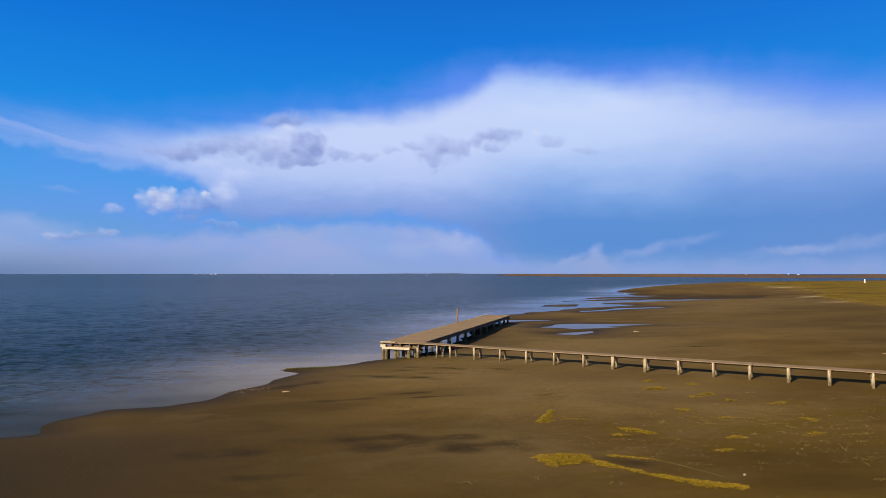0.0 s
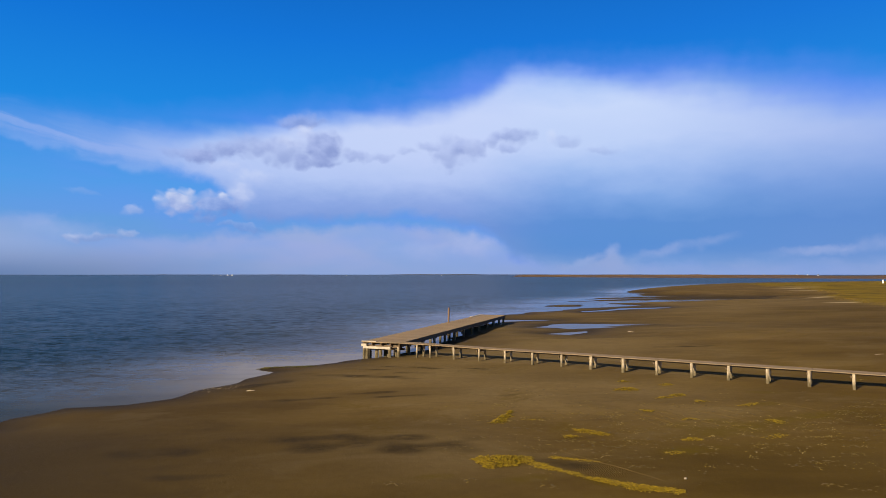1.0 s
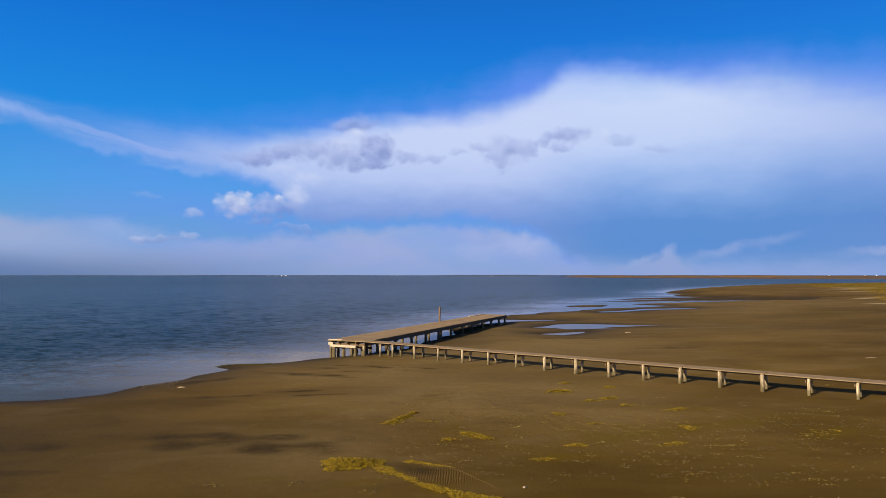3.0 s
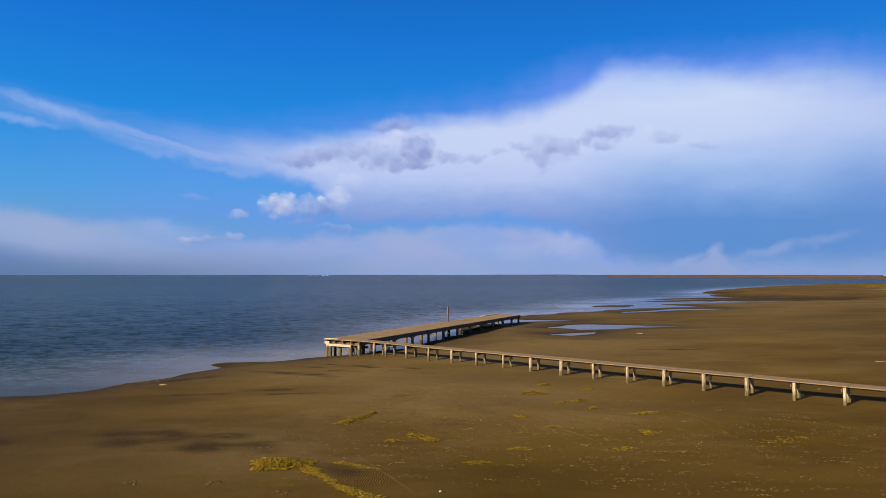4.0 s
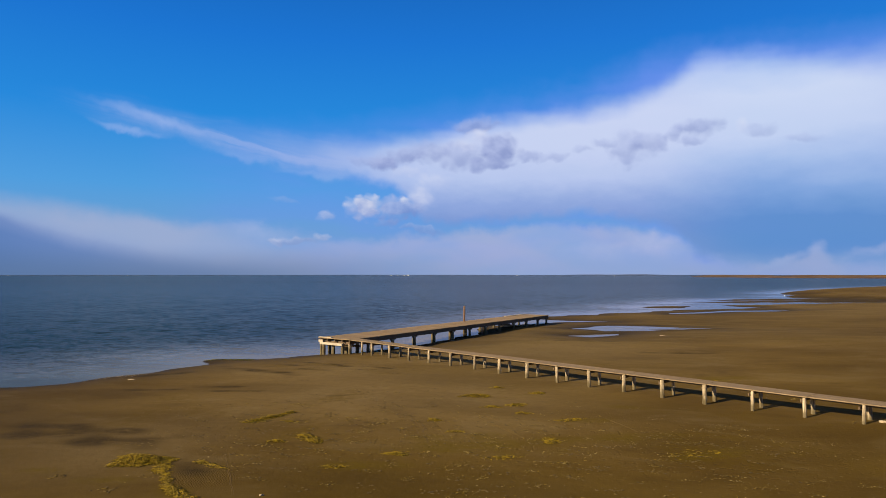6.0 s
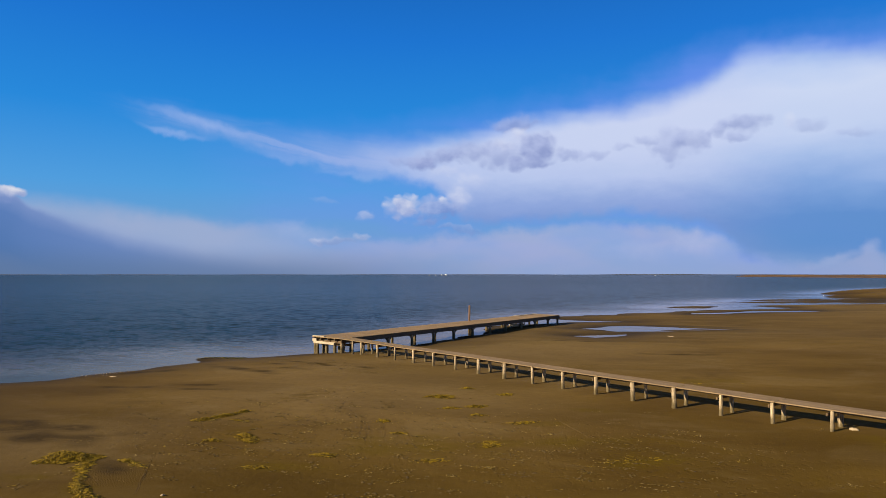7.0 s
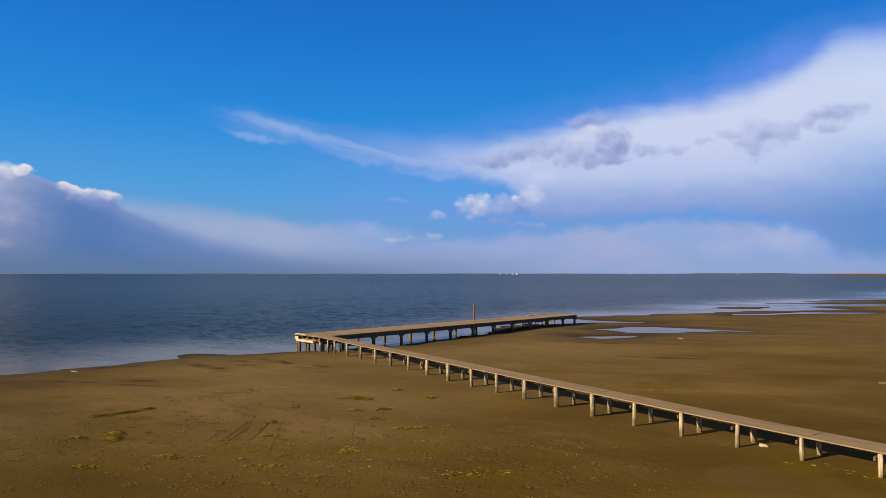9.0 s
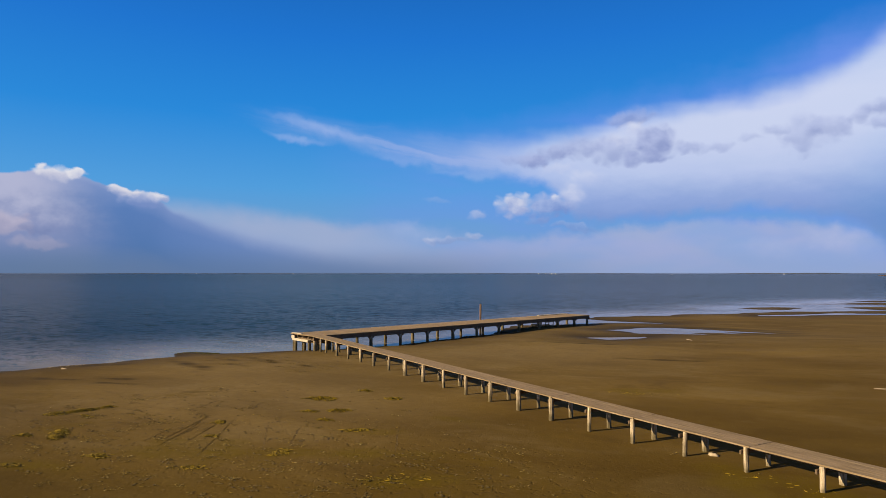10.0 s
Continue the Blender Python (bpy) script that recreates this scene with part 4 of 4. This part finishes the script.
def driftwood(at, turn, length, radius, label, seed):
    """A worn piece of wood, thicker in the middle, with broken ends."""
    rnd = random.Random(seed)
    bm = bmesh.new()
    rings = []
    n, sides = 7, 8
    for i in range(n):
        f = i / (n - 1)
        r = radius * (0.65 + 0.5 * math.sin(math.pi * min(0.95, f + 0.08))) * rnd.uniform(0.85, 1.1)
        c = (length * (f - 0.5), rnd.uniform(-0.12, 0.12) * radius * 2, rnd.uniform(-0.05, 0.1) * radius)
        rings.append([bm.verts.new((c[0] + rnd.uniform(-0.3, 0.3) * radius, c[1] + r * math.cos(2 * math.pi * k / sides), c[2] + r * 0.8 * math.sin(2 * math.pi * k / sides))) for k in range(sides)])
    for lo, hi in zip(rings, rings[1:]):
        for k in range(sides):
            bm.faces.new((lo[k], lo[(k + 1) % sides], hi[(k + 1) % sides], hi[k]))
    bm.faces.new(rings[-1])
    bm.faces.new(rings[0][::-1])
    bmesh.ops.recalc_face_normals(bm, faces=bm.faces)
    ob = new("driftwood", mesh_of(bm, "driftwood", DRIFT, True))
    ob.matrix_world = pose(at[0], at[1], ground_z(*at) + radius * 0.45, 0, 0, turn)
    return tagged(ob, label, "driftwood")


driftwood((19.3, 34.7), -20, 0.34, 0.08, "short bleached driftwood block on sand beside the boardwalk", 1)
driftwood((26.8, 51.75), 8, 0.9, 0.03, "long bleached driftwood pole lying on sand", 2)
driftwood((14.4, 79.6), -50, 0.9, 0.04, "bleached driftwood log on the wet flat", 3)
driftwood((-24.0, 39.9), 10, 0.5, 0.055, "small pale driftwood piece near the tide line", 4)
driftwood((-3.75, 20.1), 40, 0.13, 0.04, "pale rounded driftwood chip on sand", 5)


# ------------------------------------------------------------------ seaweed and litter on the sand
def strands(name, places, mat, length, thick, seed, relief=0.5):
    """Curled strands lying on the ground, each a bent three-sided strip. places: x, y, heap height."""
    rnd = random.Random(seed)
    xy = np.array([(p[0], p[1]) for p in places])
    base = lie(xy[:, 0], xy[:, 1])[0]
    verts, faces = [], []
    for (x, y, heap), z in zip(places, base):
        l, a = length * rnd.uniform(0.4, 1.3), rnd.uniform(0, 2 * math.pi)
        curl, t = rnd.uniform(-1.2, 1.2), thick * rnd.uniform(0.6, 1.4)
        z0 = z + 0.004 + rnd.uniform(0, 1) * heap
        cx, cy = x, y
        start = len(verts)
        for i in range(4):
            ang = a + curl * (i / 3 - 0.5)
            nx_, ny_ = -math.sin(ang), math.cos(ang)
            w_ = t * (0.5, 1.0, 0.9, 0.35)[i]
            up = z0 + rnd.uniform(0, 0.5) * heap
            verts += [(cx - nx_ * w_, cy - ny_ * w_, up), (cx + nx_ * w_, cy + ny_ * w_, up), (cx, cy, up + w_ * relief)]
            cx, cy = cx + math.cos(ang) * l / 3, cy + math.sin(ang) * l / 3
        for i in range(3):
            o = start + 3 * i
            for k in range(3):
                faces.append((o + k, o + (k + 1) % 3, o + 3 + (k + 1) % 3, o + 3 + k))
        faces += [(start, start + 2, start + 1), (start + 9, start + 10, start + 11)]
    me = bpy.data.meshes.new(name)
    me.from_pydata(verts, [], faces)
    me.materials.append(mat)
    me.update()
    return new(name, me)


def mat_places(rnd, at, rx, ry, turn, count, heap):
    """Places in a ragged patch, higher towards its middle."""
    c, s = math.cos(radians(turn)), math.sin(radians(turn))
    p, q = rnd.uniform(0, 6.28), rnd.uniform(0, 6.28)
    out = []
    for _ in range(count):
        a, f = rnd.uniform(0, 2 * math.pi), math.sqrt(rnd.random())
        edge = 1 + 0.22 * math.sin(3 * a + p) + 0.16 * math.sin(7 * a + q)
        x, y = f * edge * math.cos(a) + rnd.gauss(0, 0.05), f * edge * math.sin(a) + rnd.gauss(0, 0.08)
        out.append((at[0] + x * rx * c - y * ry * s, at[1] + x * rx * s + y * ry * c, heap * max(0.15, 1 - f * f)))
    return out


_weed = random.Random(21)
# each mat: ellipses of x, y, half sizes, turn, number of strands, height
WEED_MATS = [
    [((-10.0, 22.6), 1.05, 0.62, 8, 2200, 0.17), ((-8.7, 22.2), 0.35, 0.15, -20, 70, 0.04), ((-8.5, 21.7), 0.55, 0.22, -42, 170, 0.06), ((-7.6, 20.8), 0.4, 0.14, -45, 80, 0.05),
     ((-6.8, 19.9), 0.6, 0.2, -35, 200, 0.08), ((-5.8, 19.2), 0.75, 0.3, -30, 340, 0.09), ((-4.9, 18.9), 0.6, 0.25, -20, 200, 0.07)],
    [((-7.6, 22.9), 0.5, 0.16, -15, 110, 0.04), ((-6.9, 22.6), 0.5, 0.12, -20, 70, 0.03)],
    [((-9.2, 29.6), 0.5, 0.3, 50, 260, 0.09), ((-8.8, 30.6), 0.7, 0.22, 60, 330, 0.1), ((-8.4, 31.6), 0.35, 0.16, 60, 120, 0.1), ((-7.6, 29.9), 0.6, 0.1, -10, 60, 0.03)],
    [((-5.5, 27.3), 0.55, 0.3, -35, 240, 0.08), ((-4.9, 26.7), 0.45, 0.3, -40, 220, 0.08)],
    [((-6.4, 26.3), 0.35, 0.16, 5, 120, 0.07)],
    [((0.0, 37.9), 0.85, 0.42, 16, 480, 0.1)],
    [((1.3, 35.1), 0.45, 0.22, 20, 120, 0.06), ((2.5, 35.9), 0.55, 0.3, 28, 220, 0.08)],
    [((3.3, 39.7), 0.5, 0.28, 20, 150, 0.06)],
    [((0.8, 40.9), 0.4, 0.2, 10, 110, 0.08)],
    [((3.0, 34.0), 0.4, 0.22, 10, 100, 0.06)],
    [((-0.9, 31.6), 0.35, 0.25, 0, 110, 0.06)],
    [((0.5, 29.7), 0.35, 0.2, 10, 70, 0.05)],
    [((-1.0, 25.7), 0.5, 0.25, 15, 130, 0.06), ((-2.8, 23.6), 0.5, 0.2, 10, 90, 0.05)],
    [((4.7, 29.0), 0.35, 0.5, 10, 150, 0.05), ((5.4, 33.0), 0.8, 0.25, 28, 150, 0.05)],
    [((22.2, 31.7), 0.8, 0.4, -35, 14, 0.02), ((20.7, 32.6), 0.9, 0.35, 0, 12, 0.02)],
    [((14.9, 46.6), 1.8, 0.3, 8, 50, 0.02)],
    [((3.1, 26.2), 0.8, 0.2, 20, 90, 0.04)],
    [((10.2, 28.0), 1.4, 0.5, 35, 70, 0.02)],
]
for ellipses in WEED_MATS:
    places = [p for e in ellipses for p in mat_places(_weed, *e)]
    ob = strands("seaweed_mat", places * (2 if len(places) > 1000 else 1), WEED, 0.15, 0.021, int(abs(places[0][0] * 100)))
    tagged(ob, "matted golden-olive seaweed lying on brown sand", "seaweed", "seaweed mats", "stuff")

# wrack and clods scattered in small clumps over the beach
scatter, clods = [], []
for _ in range(300):
    cx, cy = _weed.triangular(-12, 21, -3), _weed.gauss(28.0, 3.8)
    rx, ry = _weed.uniform(0.08, 0.4), _weed.uniform(0.05, 0.16)
    for _ in range(_weed.choice((2, 4, 6, 9, 14, 22))):
        scatter.append((cx + _weed.gauss(0, rx), cy + _weed.gauss(0, ry), 0.03))
for _ in range(380):
    cx, cy = _weed.triangular(-16, 17, -4), _weed.gauss(29.0, 5.0)
    for _ in range(_weed.choice((1, 2, 4, 7, 12))):
        clods.append((cx + _weed.gauss(0, 0.25), cy + _weed.gauss(0, 0.1), 0.008))
ob = strands("beach_litter", scatter, STRAW, 0.075, 0.017, 77)
tagged(ob, "scattered straw-coloured wrack and weed scraps on sand", "beach litter", kind="stuff")
for _ in range(70):
    cx, cy = _weed.uniform(-18, -7), _weed.gauss(48.5, 2.5)
    for _ in range(_weed.choice((3, 5, 9, 14))):
        clods.append((cx + _weed.gauss(0, 0.6), cy + _weed.gauss(0, 0.12), 0.02))
ob = strands("sand_clods", clods, CLOD, 0.13, 0.042, 76, 0.22)
tagged(ob, "small dark clods of damp sand and weed", "sand clods", kind="stuff")


def rut(points, width, height, seed):
    """A pair of low sand ridges pressed up along a drag mark."""
    rnd = random.Random(seed)
    dense = []
    for (ax, ay), (bx, by) in zip(points, points[1:]):
        n = max(2, int(math.hypot(bx - ax, by - ay) / 0.25))
        dense += [(ax + (bx - ax) * i / n + rnd.gauss(0, 0.012), ay + (by - ay) * i / n + rnd.gauss(0, 0.012)) for i in range(n)]
    dense = np.array(dense)
    z = lie(dense[:, 0], dense[:, 1])[0]
    verts, faces = [], []
    for i, (x, y) in enumerate(dense):
        tx, ty = dense[min(i + 1, len(dense) - 1)] - dense[max(i - 1, 0)]
        l = math.hypot(tx, ty)
        nx_, ny_ = -ty / l, tx / l
        fade = min(1, i / 4, (len(dense) - 1 - i) / 4)
        h = height * fade * rnd.uniform(0.5, 1.2)
        for off, up in ((-1.0, -0.01), (-0.6, h), (-0.25, -0.004), (0.25, -0.004), (0.6, h * 0.8), (1.0, -0.01)):
            verts.append((x + nx_ * off * width, y + ny_ * off * width, z[i] + 0.002 + up))
    for i in range(len(dense) - 1):
        for k in range(5):
            o = i * 6 + k
            faces.append((o, o + 1, o + 7, o + 6))
    me = bpy.data.meshes.new("drag_mark")
    me.from_pydata(verts, [], faces)
    me.materials.append(TRACK)
    tagged(new("drag_mark", me), "shallow drag mark pressed into damp sand", "track", "drag marks", "stuff")


RUTS = ([(-0.2, 27.6), (-1.1, 29.9), (-2.1, 32.0)], [(-0.7, 28.2), (-1.6, 30.5), (-2.4, 32.6)], [(0.4, 28.4), (-1.1, 32.0)], [(2.2, 27.3), (0.4, 30.4), (-1.1, 32.9)],
        [(3.5, 29.4), (0.8, 32.9)], [(0.3, 34.0), (2.4, 31.9)], [(4.4, 29.8), (2.5, 33.1)], [(8.5, 31.0), (6.8, 34.1)], [(9.0, 31.6), (10.3, 30.6)],
        [(-1.3, 27.9), (-2.1, 30.3)], [(-0.6, 28.9), (-1.5, 31.3)], [(-15.2, 50.0), (-13.9, 49.4), (-11.0, 46.5)], [(-4.6, 19.9), (-6.7, 23.0), (-7.6, 24.3)])
for i, line in enumerate(RUTS):
    rut(line, 0.04, 0.005, i)

shells = [(-28.6 + _weed.random() * 3.4, 41.6 + _weed.gauss(0.6, 0.8), 0.0) for _ in range(60)]
ob = strands("shell_litter", shells, DRIFT, 0.14, 0.022, 79)
tagged(ob, "pale shell fragments along the wet tide line", "shells", kind="stuff")
spit = [(-26.2 + _weed.random() * 4.2, 52.2 + _weed.gauss(0.3, 0.3), 0.03) for _ in range(700)]
ob = strands("seaweed_mat", spit, GREENWEED, 0.4, 0.025, 78)
tagged(ob, "dark green seaweed on the low sand spit", "seaweed", kind="stuff")


# ------------------------------------------------------------------ marsh grass and the far shores
def build_marsh_grass():
    rnd = np.random.RandomState(9)
    n = 20000
    f = rnd.rand(n) ** 1.6
    y = 112 + f * 400
    x = 78 + rnd.rand(n) * (60 + f * 420)
    inland = signed(MARSHES, x, y)
    keep = (inland + rnd.normal(0, 2.5, n) > 4) & (patches(PALE_SAND, x, y) < 0.2)
    x, y = x[keep], y[keep]
    z = lie(x, y)[0] + 0.1
    verts, faces = [], []
    for px, py, pz in zip(x, y, z):
        r = rnd.uniform(0.4, 1.3) * (1 + (py - 110) / 300)
        h = rnd.uniform(0.02, 0.15) * (1 + (py - 110) / 400)
        for k in range(5):
            a = rnd.uniform(0, 6.28)
            cx, cy = px + rnd.normal(0, r * 0.5), py + rnd.normal(0, r * 0.5)
            ux, uy = math.cos(a) * r * 0.5, math.sin(a) * r * 0.5
            o = len(verts)
            verts += [(cx - ux, cy - uy, pz - 0.2), (cx + ux, cy + uy, pz - 0.2), (cx + uy * 0.4, cy - ux * 0.4, pz - 0.2), (cx + rnd.normal(0, 0.2), cy + rnd.normal(0, 0.2), pz + h)]
            faces += [(o, o + 1, o + 3), (o + 1, o + 2, o + 3), (o + 2, o, o + 3)]
    me = bpy.data.meshes.new("marsh_grass")
    me.from_pydata(verts, [], faces)
    me.materials.append(GRASS)
    tagged(new("marsh_grass", me), "low golden-olive marsh grass on the land point", "grass", kind="stuff")


build_marsh_grass()


def ribbon_land(name, near, depth, height, mat, label, seed, step=12.0):
    """A long low shore: a bank that climbs from the water along a line and runs back level."""
    rnd = random.Random(seed)
    pts = []
    for (ax, ay), (bx, by) in zip(near, near[1:]):
        n = max(2, int(math.hypot(bx - ax, by - ay) / step))
        pts += [(ax + (bx - ax) * i / n, ay + (by - ay) * i / n) for i in range(n)]
    pts.append(near[-1])
    verts, faces = [], []
    bumps = [rnd.uniform(0, 6.28) for _ in range(4)]
    for i, (x, y) in enumerate(pts):
        l = math.hypot(x, y)
        ux, uy = x / l, y / l
        ends = min(1.0, (i + 0.4) / 6, (len(pts) - i - 0.6) / 6)
        h = height * ends * (0.75 + 0.18 * math.sin(i * 0.21 + bumps[0]) + 0.12 * math.sin(i * 0.63 + bumps[1]) + 0.1 * rnd.uniform(-1, 1))
        for back, z in ((0, -1.2), (depth * 0.03, h * 0.55), (depth * 0.12, h), (depth * 0.8, h * 0.95), (depth, -1.2)):
            verts.append((x + ux * back, y + uy * back, WATER_Z + z))
    for i in range(len(pts) - 1):
        for k in range(4):
            o = i * 5 + k
            faces.append((o, o + 5, o + 6, o + 1))
    me = bpy.data.meshes.new(name)
    me.from_pydata(verts, [], faces)
    me.materials.append(mat)
    return tagged(new(name, me), label, "far shore", kind="structure")


ribbon_land("backdrop_marsh", [(236, 1640), (285, 1560), (345, 1370), (505, 1165), (640, 1010), (780, 900), (1100, 800)], 700, 2.2, MARSH,
            "low brown marsh island across the water", 3)
ribbon_land("backdrop_marsh", [(380, 2500), (700, 1900), (1100, 1500), (1700, 1200)], 400, 5.5, MARSH, "far brown marsh shore", 4, 25)
coast = [(4500 * math.sin(radians(a)), 4500 * math.cos(radians(a))) for a in range(-66, 46, 2)]
ribbon_land("backdrop_coast", coast, 200, 3.0, COAST, "faint dark coast on the horizon", 5, 60)
ridge = [(4300 * math.sin(radians(a)), 4300 * math.cos(radians(a))) for a in (-4, -2, 0, 2, 4, 6, 8)]
ribbon_land("backdrop_coast", ridge, 300, 6.0, COAST, "faint dark wooded coast on the horizon", 6, 40)


# ------------------------------------------------------------------ far small things
def work_boat(at, turn, size, label):
    ob = thing("work_boat", pose(at[0], at[1], WATER_Z, 0, 0, turn), label, "boat", "boats on the horizon")
    bm = bmesh.new()
    for x, w_, z in ((-0.5, 0.11, 0.0), (-0.3, 0.14, 0.0), (0.2, 0.13, 0.0), (0.5, 0.02, 0.05)):
        for s in (-1, 1):
            bm.verts.new((x * size, s * w_ * size * 0.7, -0.02 * size))
            bm.verts.new((x * size, s * w_ * size, (0.09 + z) * size))
    bm.verts.ensure_lookup_table()
    v = bm.verts
    for i in range(3):
        o, p = i * 4, i * 4 + 4
        bm.faces.new((v[o], v[p], v[p + 1], v[o + 1]))
        bm.faces.new((v[o + 3], v[p + 3], v[p + 2], v[o + 2]))
        bm.faces.new((v[o + 1], v[p + 1], v[p + 3], v[o + 3]))
        bm.faces.new((v[o + 2], v[p + 2], v[p], v[o]))
    bm.faces.new((v[0], v[1], v[3], v[2]))
    bm.faces.new((v[14], v[15], v[13], v[12]))
    part("hull", mesh_of(bm, "hull", HULL), ob)
    part("cabin", beam_mesh("cabin", 0.28 * size, 0.17 * size, 0.17 * size, WHITE, 0.01 * size, seed=1), ob, pose(-0.2 * size, 0, 0.165 * size), "white painted cabin")
    part("wheelhouse", beam_mesh("wheelhouse", 0.13 * size, 0.13 * size, 0.12 * size, WHITE, 0.01 * size, seed=2), ob, pose(-0.14 * size, 0, 0.31 * size), "white painted wheelhouse")
    part("mast", pile_mesh("mast", 0.008 * size, 0.0, 0.35 * size, WHITE, 5, 6), ob, pose(0.1 * size, 0, 0.08 * size))
    return ob


for ax, dist, size in ((-699.8, 2500, 15), (-716, 2500, 13), (-741, 2510, 9), (-772, 2520, 10), (-275, 2600, 7), (95, 2450, 7), (-1820, 2300, 7), (-2350, 2250, 7)):
    work_boat((ax, dist), 170 if size > 12 else 15, size, "small white working boat far out on the bay")


def marker_post(at, height, radius, label):
    bm = bmesh.new()
    bmesh.ops.create_cone(bm, cap_ends=True, segments=10, radius1=radius, radius2=radius * 0.85, depth=height + 0.6)
    bmesh.ops.translate(bm, vec=(0, 0, height / 2 - 0.3), verts=bm.verts)
    ob = new("marker_post", mesh_of(bm, "marker_post", WHITE))
    ob.matrix_world = pose(at[0], at[1], ground_z(*at), 0, 0, 0)
    return tagged(ob, label, "marker post")


marker_post((283.6, 396.6), 2.6, 0.45, "white painted marker post on the grassy point")
marker_post((70.0, 240.0), 0.45, 0.06, "small white stake at the water's edge")


def far_house(at, size, height, label):
    ob = thing("far_house", pose(at[0], at[1], WATER_Z + 2.4, 0, 0, 20), label, "house", "houses on the far shore")
    part("wall", beam_mesh("wall", size, size * 0.7, height, WHITE, 0.05, seed=1), ob, pose(0, 0, height / 2), "white painted walls")
    bm = bmesh.new()
    v = [bm.verts.new(c) for c in ((-size * 0.54, -size * 0.4, 0), (size * 0.54, -size * 0.4, 0), (size * 0.54, size * 0.4, 0), (-size * 0.54, size * 0.4, 0), (-size * 0.5, 0, size * 0.28), (size * 0.5, 0, size * 0.28))]
    for f in ((0, 1, 5, 4), (2, 3, 4, 5), (0, 4, 3), (1, 2, 5), (3, 2, 1, 0)):
        bm.faces.new([v[i] for i in f])
    part("roof", mesh_of(bm, "roof", COAST), ob, pose(0, 0, height), "dark roof")


for az_deg, dist, size, height in ((30.9, 2350, 4, 2.4), (31.6, 2350, 2.5, 4), (32.3, 2380, 5, 2.2), (28.6, 2400, 3.5, 2.2)):
    far_house((dist * math.sin(radians(az_deg)), dist * math.cos(radians(az_deg))), size, height, "small white house on the far low shore")
